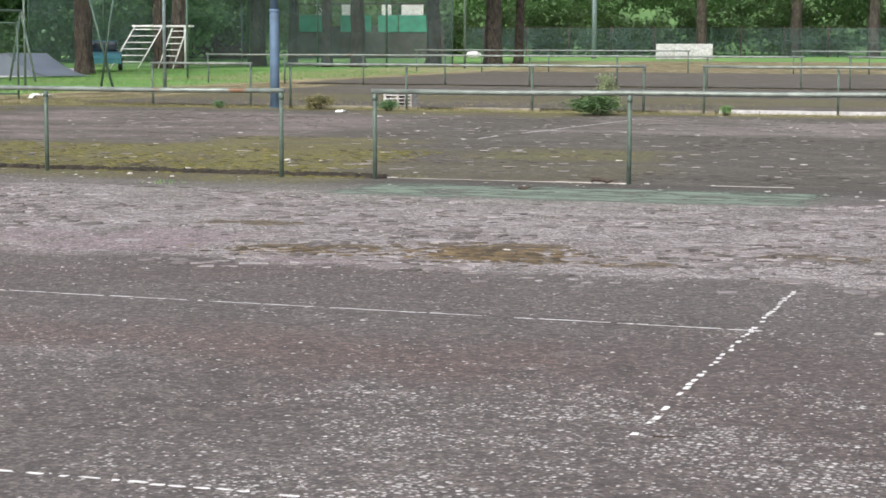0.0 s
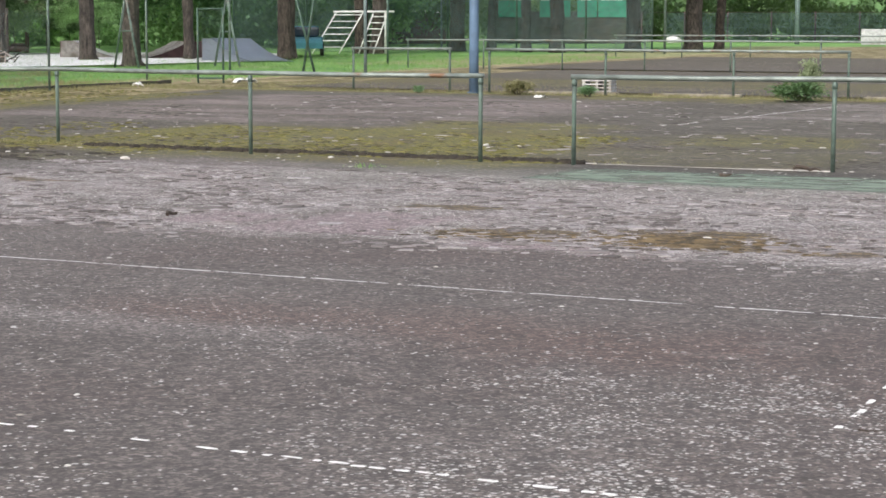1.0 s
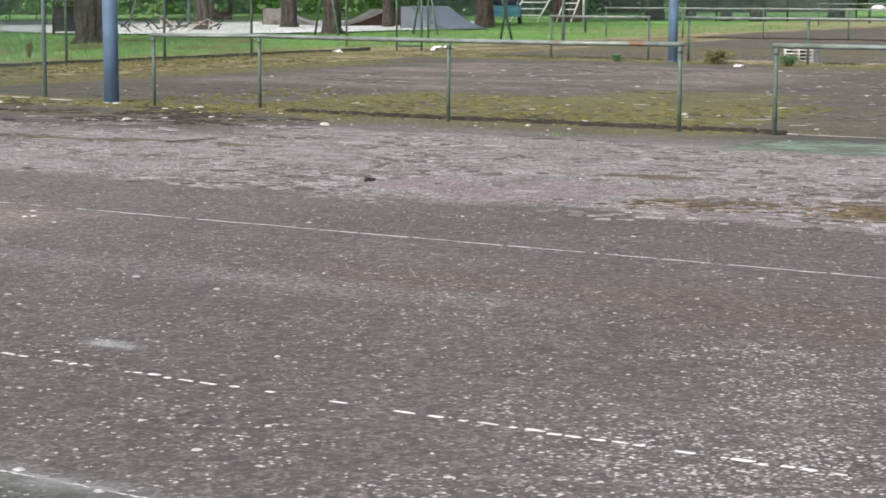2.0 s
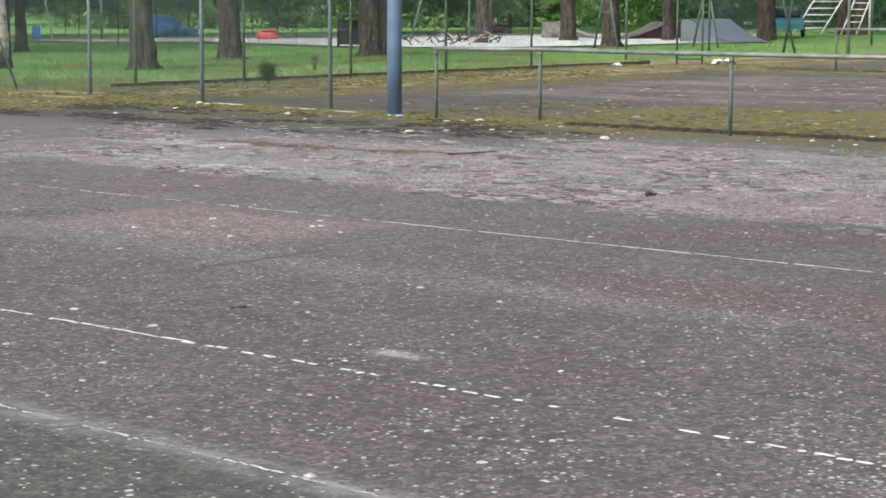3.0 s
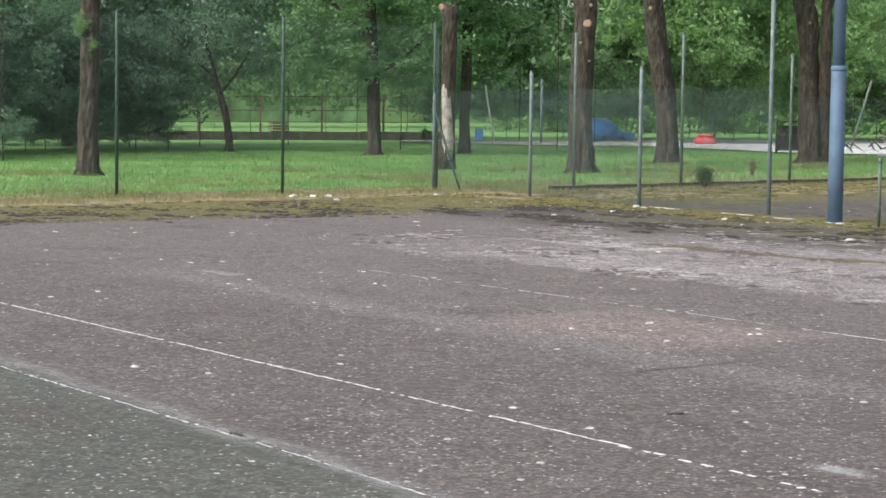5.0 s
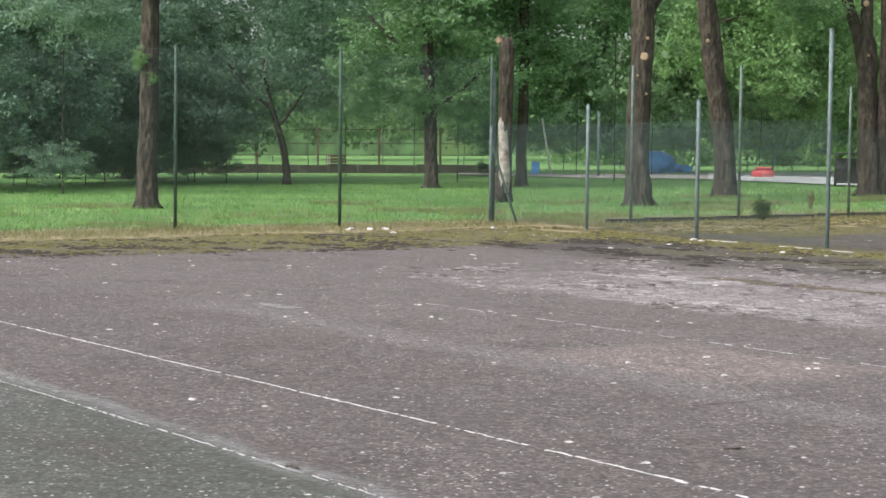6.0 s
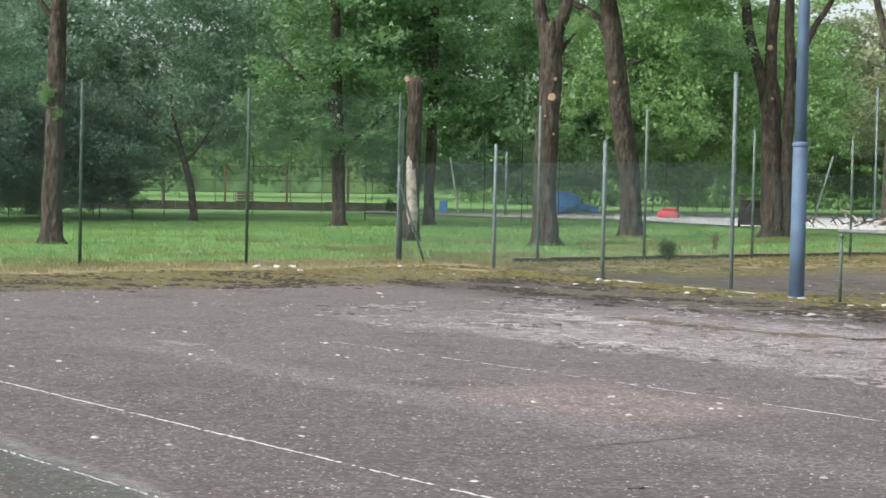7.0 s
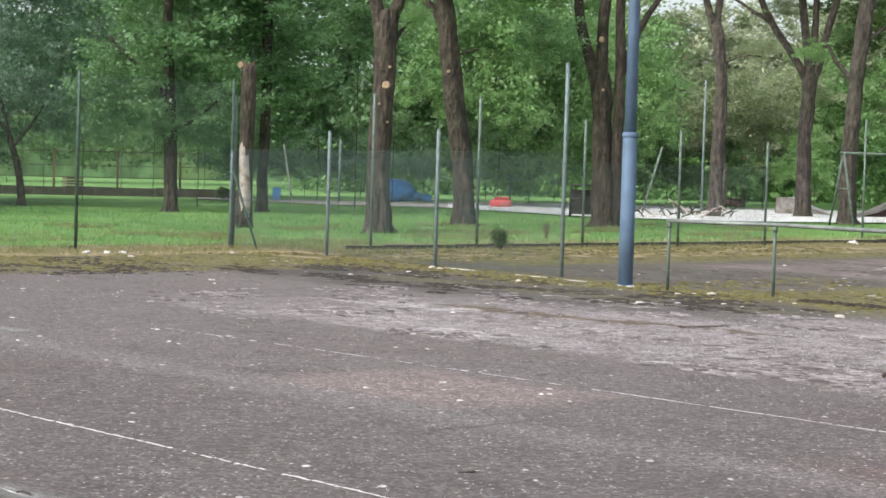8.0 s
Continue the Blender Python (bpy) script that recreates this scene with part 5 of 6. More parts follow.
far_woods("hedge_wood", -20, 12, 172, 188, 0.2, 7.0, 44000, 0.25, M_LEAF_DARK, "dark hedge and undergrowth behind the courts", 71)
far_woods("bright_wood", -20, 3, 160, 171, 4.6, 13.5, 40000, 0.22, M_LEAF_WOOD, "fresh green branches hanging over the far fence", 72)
far_woods("park_undergrowth", 8, 34, 128, 145, 0.0, 8.5, 60000, 0.24, M_LEAF_LIGHT, "green undergrowth behind the park", 73)
far_woods("field_hedge", 34, 66, 150, 168, 2.0, 12, 34000, 0.25, M_LEAF_WOOD, "green hedgerow beyond the field", 74)


def backdrop_wall(name, az0, az1, r, height, label):
    """Far wood as a tall uneven sheet of distance."""
    verts, faces = [], []
    n = 120
    for i in range(n + 1):
        az = radians(az0 + (az1 - az0) * i / n)
        x, y = -r * math.sin(az), r * math.cos(az)
        h = height * (0.8 + 0.3 * noise.noise(Vector((az * 14, 0, 0))) + 0.15 * noise.noise(Vector((az * 70, 2, 0))))
        for k in range(5):
            verts.append((x, y, land(x, y) - 1 + (h + 1) * k / 4))
    for i in range(n):
        for k in range(4):
            a = i * 5 + k
            faces.append((a, a + 5, a + 6, a + 1))
    return tagged(new(name, mesh(name, verts, faces, M_FAR)), label, "woodland", kind="structure")


backdrop_wall("backdrop", -60, 100, 205, 9.5, "dark green woods in the distance")


# ---- more rails, kerbs and slabs behind the second court ----
tagged(grid("court_floor_fourth", steps(-27, 60, 40), steps(52.0, 76.0, 14), 0.004, M_COURT),
       "dark weathered court at the far end", "tennis court", kind="structure")


def court_posts(y, xs):
    return [from_court(x, y) for x in xs]


BACK_RAIL = "pale green steel tube rail behind the second court"
rail_run(court_posts(31.0, (-17.2, -14.1, -10.9, -8.2)), 1.07, 0.030, 0.034, BACK_RAIL, over=(0.1, 0.04))
rail_run(court_posts(31.3, (-6.85, -3.8, -0.7, 2.4, 5.5)), 1.07, 0.030, 0.034, BACK_RAIL, over=(0.04, 0.3))
rail_run(court_posts(31.2, (-21.2, -18.4)), 1.07, 0.030, 0.034, BACK_RAIL, over=(0.04, 0.04))
rail_run(court_posts(51.4, (-30.2, -27, -23.8, -20.6, -17.4, -14.2, -11, -7.8)), 1.07, 0.030, 0.034, "pale steel tube rail of the third court", over=(0.1, 0.1))
rail_run(court_posts(51.6, (-6.2, -3.0, 0.2, 3.4, 6.6, 9.8)), 1.07, 0.030, 0.034, "pale steel tube rail of the third court", over=(0.1, 0.1))
rail_run(court_posts(75.5, (-31, -27.5, -24, -20.5, -17)), 1.07, 0.030, 0.034, "pale steel tube rail of the fourth court", over=(0.1, 0.1))
rail_run(court_posts(75.8, (-12, -8.5, -5, -1.5, 2, 5.5, 9)), 1.07, 0.030, 0.034, "pale steel tube rail of the fourth court", over=(0.1, 0.1))


def kerb(name, x0, y0, x1, y1, width, high, material, label, rag=0.0, seed=1):
    """A strip along the court edge, cut into lengths with uneven ends."""
    r = random.Random(seed)
    root = thing(name, FRAME, label, "kerb", kind="structure")
    a, b = Vector((x0, y0)), Vector((x1, y1))
    u = (b - a).normalized()
    head = math.degrees(math.atan2(u.y, u.x))
    s, total = 0.0, (b - a).length
    while s < total:
        ln = min(r.uniform(0.9, 1.1), total - s)
        if ln > 0.2 and r.random() > rag:
            m = a + u * (s + ln / 2)
            bm = bmesh.new()
            box(bm, (ln - 0.012, width * r.uniform(0.9, 1.1), high + 0.06), (m.x, m.y + r.gauss(0, 0.006), court_z(m.x, m.y) + high / 2 - 0.03 + r.gauss(0, 0.004)), (r.gauss(0, 0.5), 0, head + r.gauss(0, 0.3)), 0.01)
            part("kerb_stone", bm, material, root)
        s += ln
    return root


kerb("kerb_rail", -7.4, 10.86, 9.0, 11.1, 0.028, 0.010, M_CONCRETE, "thin pale concrete edging under the rail", 0.06, 2)
kerb("kerb_fence", -22.5, 11.45, -17.2, 10.95, 0.07, 0.02, M_CONCRETE, "pale concrete edging at the fence foot", 0.35, 3)
kerb("kerb_back", -6.6, 31.9, 9.0, 32.3, 0.25, 0.06, M_CONCRETE2, "pale concrete slab edge behind the second court", 0.0, 4)
kerb("kerb_back", -18.0, 31.6, -6.7, 31.9, 0.22, 0.03, M_OLDKERB, "weathered concrete edging half under dry grass", 0.4, 5)
kerb("kerb_lawn", -28.9, 14.2, -28.6, 33.5, 0.10, 0.07, M_DARKWALL, "dark mossy edging between court and lawn", 0.05, 6)


# ---- stones, litter and sticks on the asphalt ----
def stone(x, y, size, flat, label, material=None, seed=0):
    bm = bmesh.new()
    bmesh.ops.create_icosphere(bm, subdivisions=2, radius=size)
    for v in bm.verts:
        k = 1 + 0.35 * noise.noise(v.co / size * 1.3 + Vector((seed * 3.1, 0, 0)))
        v.co = Vector((v.co.x * k * 1.25, v.co.y * k, v.co.z * k * flat))
    me = bpy.data.meshes.new("stone")
    bm.to_mesh(me)
    bm.free()
    me.materials.append(material or M_LITTER)
    ob = new("stone", me)
    ob.matrix_basis = pose(x, y, land(x, y) + size * flat * 0.55, 0, 0, seed * 47)
    return tagged(ob, label, "stone", "loose stones")


for i, (sx, sy, ss) in enumerate(((-6.51, 21.95, 0.075), (-9.32, 24.9, 0.075), (-9.36, 22.25, 0.075), (-9.55, 24.75, 0.05), (-8.95, 22.6, 0.055), (-2.21, 25.1, 0.06), (-3.97, 22.5, 0.05),
                                  (-20.9, 28.9, 0.07), (-21.2, 26.1, 0.07), (-15.33, 27.4, 0.07), (-15.6, 27.6, 0.09), (-12.8, 25.45, 0.06), (-15.5, 24.7, 0.05), (-10.9, 25.5, 0.06), (-11.1, 25.6, 0.05))):
    stone(sx, sy, ss * 0.75, 0.5, "dirty white lump of rubble on the mossy edge", seed=i)
for i, (sx, sy, ss) in enumerate(((-2.43, 4.98, 0.021), (-2.09, 4.81, 0.016), (-1.12, 5.22, 0.014), (-3.12, 8.64, 0.017), (-3.69, 8.94, 0.02), (-4.08, 8.21, 0.016), (-1.13, 4.95, 0.016), (-1.44, 4.82, 0.02),
                                  (-7.58, 7.43, 0.026), (-5.02, 7.58, 0.02), (-4.39, 7.29, 0.02), (-4.74, 6.61, 0.018), (-3.96, 6.03, 0.015), (-4.29, 5.7, 0.014), (-6.45, 11.6, 0.03), (-6.7, 10.9, 0.024))):
    stone(sx, sy, ss, 0.4, "small whitish stone lying on the asphalt", M_FLECK, seed=30 + i)


def crumpled(x, y, sx, sy, h, label, seed):
    """A crumpled sheet of plastic or board."""
    bm = bmesh.new()
    bmesh.ops.create_grid(bm, x_segments=12, y_segments=8, size=0.5)
    for v in bm.verts:
        v.co = Vector((v.co.x * sx, v.co.y * sy, h * (0.5 + 0.9 * noise.noise(Vector((v.co.x * 4, v.co.y * 4, seed)))) * (1 - abs(v.co.x * 2) ** 4)))
    r = bmesh.ops.solidify(bm, geom=bm.faces[:], thickness=0.008)
    me = bpy.data.meshes.new("litter")
    bm.to_mesh(me)
    bm.free()
    me.materials.append(M_WHITE)
    ob = new("litter", me)
    ob.matrix_basis = pose(x, y, land(x, y) + 0.01, 0, 0, seed * 31)
    return tagged(ob, label, "litter", "scattered litter")


crumpled(-11.56, 50.8, 0.65, 0.4, 0.16, "crumpled white plastic sheet in the dry grass", 1)
crumpled(-2.45, 41.6, 0.28, 0.2, 0.06, "white scrap of plastic at the court edge", 2)
crumpled(-22.75, 26.68, 0.17, 0.1, 0.04, "white scrap lying by the fence foot", 3)
crumpled(-22.48, 26.95, 0.17, 0.1, 0.04, "white scrap lying by the fence foot", 4)
crumpled(-22.3, 27.2, 0.17, 0.1, 0.04, "white scrap lying by the fence foot", 5)
crumpled(-13.9, 47.9, 0.3, 0.2, 0.1, "pale rubbish caught at the lawn edging", 6)


def stick(a, b, r, seed):
    a, b = Vector((*a, land(*a) + r)), Vector((*b, land(*b) + r))
    bm = bmesh.new()
    q = random.Random(seed)
    pts = [a.lerp(b, t) + Vector((q.gauss(0, 0.015), q.gauss(0, 0.015), abs(q.gauss(0, r * 0.7)))) for t in (0, 0.2, 0.4, 0.6, 0.8, 1)]
    tube(bm, pts, [r, r * 1.1, r, r * 0.8, r * 0.7, r * 0.3], 6)
    me = bpy.data.meshes.new("stick")
    bm.to_mesh(me)
    bm.free()
    me.materials.append(M_STICK)
    return tagged(new("stick", me), "thin dead twig lying on the asphalt", "twig", "fallen twigs")


stick((-7.38, 18.6), (-6.93, 19.05), 0.012, 1)
stick((-3.98, 14.58), (-3.86, 14.7), 0.018, 2)
stick((0.86, 6.63), (0.99, 6.66), 0.004, 3)
stick((0.85, 19.95), (0.97, 19.9), 0.02, 4)
stick((1.75, 20.9), (2.05, 20.8), 0.025, 5)
stick((-5.6, 6.1), (-5.48, 6.05), 0.006, 6)
stick((-4.3, 7.9), (-4.22, 7.98), 0.006, 7)


# ---- low plants ----
def bush(x, y, w, h, kind, label, twigs=6, seed=0):
    r = random.Random(seed)
    root = thing("bush", pose(x, y, land(x, y)), label, "bush", "low bushes")
    for k in range(twigs):
        a = 6.28 * k / twigs + r.random()
        bm = bmesh.new()
        tube(bm, [(0.03 * math.cos(a), 0.03 * math.sin(a), -0.03), (0.25 * w * math.cos(a), 0.25 * w * math.sin(a), h * 0.5), (0.4 * w * math.cos(a), 0.4 * w * math.sin(a), h * 0.85)], [0.01, 0.007, 0.003], 5)
        part("stem", bm, M_STICK, root)
    ob = new("leaves", leaf_cloud("leaves", 60, 40, 0.04, kind, 400 + seed, 0.42, 0.11, 0.2))
    ob.parent = root
    ob.matrix_basis = Matrix.LocRotScale((0, 0, h * 0.52), None, (w, w, h))
    return root


bush(3.36, 39.95, 1.25, 0.52, M_LEAF_WOOD, "green bush growing at the back rail", seed=1)
bush(3.65, 41.0, 0.6, 0.95, M_LEAF_PALE, "tall straw-coloured weeds behind a green bush", seed=2)
bush(-3.09, 43.1, 0.85, 0.4, M_STRAW, "brown dry fern clump by the pole", seed=3)
bush(-1.37, 42.0, 0.5, 0.3, M_LEAF, "small green bush beside the crates", seed=4)
bush(6.25, 39.95, 0.3, 0.25, M_LEAF_LIGHT, "small weed on the slab edge", seed=5)
bush(-18.5, 35.8, 0.42, 0.5, M_LEAF_DARK, "small dark green shrub on the lawn edge", seed=6)
bush(-21.1, 43.6, 0.2, 0.4, M_STRAW, "brown withered weed on the lawn", seed=7)
bush(-5.6, 43.9, 0.3, 0.2, M_LEAF, "low weed at the foot of the blue pole", seed=8)


# ---- things in the park behind ----
def slatted_crate(x, y):
    root = thing("crate_stack", pose(x, y, land(x, y), 0, 0, -12), "stack of pale slatted crates by the court", "crate")
    for k in range(5):
        bm = bmesh.new()
        box(bm, (0.74, 0.6, 0.03), (0, 0, 0.05 + k * 0.085), (0, 0, 0), 0.006)
        part("slat", bm, M_CONCRETE2, root)
    for sx in (-0.33, 0, 0.33):
        bm = bmesh.new()
        box(bm, (0.06, 0.56, 0.40), (sx, 0, 0.20), (0, 0, 0), 0.006)
        part("batten", bm, M_CONCRETE, root)
    return root


slatted_crate(-1.16, 44.4)


def strip(name, near, far, material, lift, label, category):
    """A surface on the ground between two lines of (heading, distance)."""
    n = 24

    def along(line, t):
        f = t * (len(line) - 1)
        i = min(int(f), len(line) - 2)
        a, b = line[i], line[i + 1]
        return a[0] + (b[0] - a[0]) * (f - i), a[1] + (b[1] - a[1]) * (f - i)
    verts, faces = [], []
    for i in range(n + 1):
        (a0, r0), (a1, r1) = along(near, i / n), along(far, i / n)
        for k in range(7):
            az, r = a0 + (a1 - a0) * k / 6, r0 + (r1 - r0) * k / 6
            if k in (0, 6):
                r += 0.6 * noise.noise(Vector((i * 0.7, k, 3)))
            x, y = placed(az, r)
            verts.append((x, y, land(x, y) + lift))
    for i in range(n):
        for k in range(6):
            a = i * 7 + k
            faces.append((a, a + 1, a + 8, a + 7))
    return tagged(new(name, mesh(name, verts, faces, material)), label, category, kind="structure")


strip("gravel_yard", ((12.2, 80), (16, 74), (20, 70.5), (24.5, 72), (29, 82)), ((11.5, 98), (16, 102), (20, 102), (24.5, 101), (29, 98)), M_GRAVEL, 0.03, "bright white gravel yard in the park", "gravel yard")
strip("path", ((29, 82.5), (31, 83), (33, 84), (37, 91)), ((29, 97), (31, 95), (33, 93), (37, 95)), M_CONCRETE, 0.03, "grey paved path across the park", "path")


def ramp(x, y, w, d, h, head, material, label, side=None):
    root = thing("skate_ramp", pose(x, y, land(x, y), 0, 0, head), label, "ramp", "skate ramps")
    bm = bmesh.new()
    n = 8
    prof = [(-d / 2 + d * i / n, h * (i / n) ** 1.7) for i in range(n + 1)] + [(d / 2 + 0.6, h)]
    top = [[bm.verts.new((s * w / 2, p[0], p[1] + 0.02)) for p in prof] for s in (-1, 1)]
    for i in range(len(prof) - 1):
        bm.faces.new((top[0][i], top[1][i], top[1][i + 1], top[0][i + 1]))
    bmesh.ops.solidify(bm, geom=bm.faces[:], thickness=0.03)
    part("slope", bm, material, root)
    for s in (-1, 1):
        bm = bmesh.new()
        low = [bm.verts.new((s * (w / 2 - 0.05), p[0], -0.02)) for p in prof]
        up = [bm.verts.new((s * (w / 2 - 0.05), p[0], p[1])) for p in prof]
        for i in range(len(prof) - 1):
            bm.faces.new((low[i], low[i + 1], up[i + 1], up[i]))
        bmesh.ops.solidify(bm, geom=bm.faces[:], thickness=0.04)
        part("side_panel", bm, side or M_MAROON, root)
    bm = bmesh.new()
    box(bm, (w - 0.1, 0.05, h), (0, d / 2 + 0.6, h / 2), (0, 0, 0), 0.005)
    part("back_panel", bm, M_MAROON, root, "dark red-brown back panel")
    return root


ramp(*placed(12.6, 80.5), 2.6, 2.6, 1.0, 60, M_SILVER, "silver-grey curved skate ramp on the gravel", M_SILVER)
ramp(*placed(15.6, 88.0), 3.2, 2.4, 0.8, -60, M_CONCRETE, "grey skate ramp with dark sides")


def car(x, y, head, material, label):
    root = thing("car", pose(x, y, land(x, y) + 0.03, 0, 0, head), label, "car")
    bm = bmesh.new()
    prof = [(-2.1, 0.35), (-2.12, 0.62), (-2.0, 0.82), (-1.1, 0.93), (1.75, 0.96), (2.05, 0.8), (2.1, 0.4)]
    rows = []
    for s, k in ((-0.85, 0.94), (-0.8, 1.0), (0.8, 1.0), (0.85, 0.94)):
        rows.append([bm.verts.new((p[0], s, p[1] * k)) for p in prof])
    for a, b in zip(rows, rows[1:]):
        for i in range(len(prof) - 1):
            bm.faces.new((a[i], a[i + 1], b[i + 1], b[i]))
    for row in (rows[0], rows[-1]):
        bm.faces.new(row)
    part("body", bm, material, root)
    bm = bmesh.new()
    box(bm, (1.9, 1.35, 0.5), (0.2, 0, 1.2), (0, 0, 0), 0.14)
    part("cabin", bm, M_GLASS, root, "dark glazed cabin")
    bm = bmesh.new()
    box(bm, (1.5, 1.3, 0.06), (0.25, 0, 1.46), (0, 0, 0), 0.02)
    part("roof", bm, material, root)
    for sx in (-1.3, 1.3):
        for sy in (-0.8, 0.8):
            bm = bmesh.new()
            tube(bm, [(sx, sy - 0.09, 0.3), (sx, sy + 0.09, 0.3)], [0.3, 0.3], 16)
            w = part("wheel", bm, M_RUBBER, root, "black tyre")
            bm = bmesh.new()
            tube(bm, [(sx, sy - 0.1, 0.3), (sx, sy + 0.1, 0.3)], [0.17, 0.17], 12)
            part("rim", bm, M_GALV, w)
    return root


car(*placed(10.9, 92), 100, M_TEAL, "teal car parked behind the gravel yard")
ramp(*placed(17.3, 90), 3.2, 2.4, 0.8, 100, M_WHITE, "low white skate ramp at the yard's end", M_CONCRETE)


def swing_set(x, y, head, length, height, label):
    root = thing("swing_frame", pose(x, y, land(x, y), 0, 0, head), label, "swing")
    for s in (-1, 1):
        for q in (-1, 1):
            bar("leg", (s * length / 2, q * 0.95, -0.03), (s * length / 2, 0, height), 0.045, M_POST, root)
        bar("brace", (s * length / 2, -0.48, height * 0.5), (s * length / 2, 0.48, height * 0.5), 0.03, M_POST, root)
    bar("crossbar", (-length / 2 - 0.15, 0, height), (length / 2 + 0.15, 0, height), 0.05, M_POST, root)
    return root


swing_set(*placed(14.95, 71), 45, 4.5, 2.75, "grey-green swing frame without seats")


def climbing_frame(x, y, head):
    root = thing("climbing_frame", pose(x, y, land(x, y), 0, 0, head), "white-painted sloping ladder climbing frame", "climbing frame")
    for x0, x1, run, hh in ((-1.7, -0.2, 1.6, 2.3), (0.9, 1.7, 0.9, 2.2)):
        for s in (0, 1):
            bar("rail", (x0 + s * (x1 - x0), 0, 0), (x0 + s * (x1 - x0) + run * 0.8, 0.6, hh), 0.04, M_WHITE, root)
        for k in range(1, 7):
            f = k / 6.5
            bar("rung", (x0 + run * 0.8 * f, 0.6 * f, hh * f), (x1 + run * 0.8 * f, 0.6 * f, hh * f), 0.028, M_WHITE, root)
    bar("top_bar", (-0.6, 0.6, 2.3), (2.8, 0.6, 2.3), 0.06, M_WHITE, root)
    bar("prop", (2.3, 0.6, 0), (2.3, 0.6, 2.3), 0.06, M_WHITE, root)
    return root


climbing_frame(*placed(9.75, 99), 0)


def blue_slide(x, y, head):
    root = thing("slide", pose(x, y, land(x, y), 0, 0, head), "bright blue plastic tube slide lying on the lawn", "slide")
    bm = bmesh.new()
    tube(bm, [(-0.95, 0, 0.64), (-0.9, 0, 0.64), (-0.4, 0, 0.64), (0.15, 0, 0.62), (0.5, 0, 0.54), (0.72, 0, 0.42), (0.8, 0, 0.34)], [0.5, 0.62, 0.64, 0.62, 0.54, 0.38, 0.2], 20, True, 0.95)
    part("tube", bm, M_TANK, root, "", True)
    bm = bmesh.new()
    tube(bm, [(0.6, 0, 0.40), (1.0, 0, 0.34), (1.5, 0, 0.28), (1.8, 0, 0.26)], [0.22, 0.15, 0.12, 0.11], 14, True, 1.6)
    part("chute", bm, M_TANK, root, "", True)
    bm = bmesh.new()
    box(bm, (0.5, 0.3, 0.06), (1.95, 0, 0.2), (0, 8, 0), 0.02)
    part("lip", bm, M_WHITE, root, "white end lip")
    return root


blue_slide(*placed(30.6, 95), 35)
bush(*placed(36.2, 92), 0.7, 0.7, M_LEAF_DARK, "dark shrub at the far side of the lawn", seed=20)


def blue_board(x, y, head):
    bm = bmesh.new()
    box(bm, (0.42, 0.06, 0.7), (0, 0, 0.33), (-18, 0, 0), 0.02)
    me = bpy.data.meshes.new("board")
    bm.to_mesh(me)
    bm.free()
    me.materials.append(M_TANK)
    ob = new("board", me)
    ob.matrix_basis = pose(x, y, land(x, y), 0, 0, head)
    return tagged(ob, "blue plastic board leaning in the shade", "board")


blue_board(*placed(34.5, 93), 30)


def red_boat(x, y, head, material, label):
    root = thing("play_boat", pose(x, y, land(x, y), 0, 0, head), label, "toy boat")
    bm = bmesh.new()
    bmesh.ops.create_uvsphere(bm, u_segments=18, v_segments=10, radius=0.5)
    for v in bm.verts:
        v.co = Vector((v.co.x * 1.15, v.co.y * 0.7, max(v.co.z, -0.3) * 0.6 + 0.18))
    part("hull", bm, material, root, "", True)
    bm = bmesh.new()
    box(bm, (0.7, 0.6, 0.1), (0.05, 0, 0.46), (0, 0, 0), 0.04)
    part("seat", bm, material, root)
    return root


red_boat(*placed(27.3, 88), 20, M_RED, "faded red plastic play boat on the path")
red_boat(*placed(19.9, 106), 10, M_MAROON, "dull red-brown play boat behind the yard")


def metal_cage(x, y, head, w, d, h):
    root = thing("metal_cage", pose(x, y, land(x, y) + 0.03, 0, 0, head), "charred dark metal cage beside the trees", "cage")
    for sx in (-1, 1):
        for sy in (-1, 1):
            bar("upright", (sx * w / 2, sy * d / 2, -0.03), (sx * w / 2, sy * d / 2, h), 0.04, M_BLACK, root)
    for z in (0.1, h * 0.55, h):
        for s in (-1, 1):
            bar("crossbar", (-w / 2, s * d / 2, z), (w / 2, s * d / 2, z), 0.03, M_BLACK, root)
            bar("crossbar", (s * w / 2, -d / 2, z), (s * w / 2, d / 2, z), 0.03, M_BLACK, root)
    bar("brace", (-w / 2, -d / 2, 0), (-w / 2 + 0.6, -d / 2, h), 0.03, M_BLACK, root)
    bm = bmesh.new()
    box(bm, (w * 0.98, 0.03, h * 0.8), (0, d / 2 - 0.05, h * 0.45), (0, 0, 0), 0.005)
    part("back_panel", bm, M_BLACK, root)
    bm = bmesh.new()
    box(bm, (w, d, 0.05), (0, 0, h), (0, 0, 0), 0.01)
    part("top", bm, M_DARKWALL, root)
    return root


metal_cage(*placed(24.6, 72.5), 24, 1.2, 1.0, 1.25)


def branch_heap(x, y, label, seed):
    root = thing("branch_heap", pose(x, y, land(x, y)), label, "branches")
    r = random.Random(seed)
    for k in range(16):
        a = r.uniform(0, 6.28)
        p = Vector((r.uniform(-1.6, 1.6), r.uniform(-0.3, 0.3), r.uniform(0.02, 0.25)))
        q = p + Vector((math.cos(a) * r.uniform(0.6, 1.4), 0.3 * math.sin(a), r.uniform(0.1, 0.6)))
        bm = bmesh.new()
        tube(bm, [p, p.lerp(q, 0.5) + Vector((0, 0, 0.06)), q], [0.035, 0.025, 0.012], 5)
        part("branch", bm, M_BARK2 if k % 3 else M_WOOD, root)
    return root


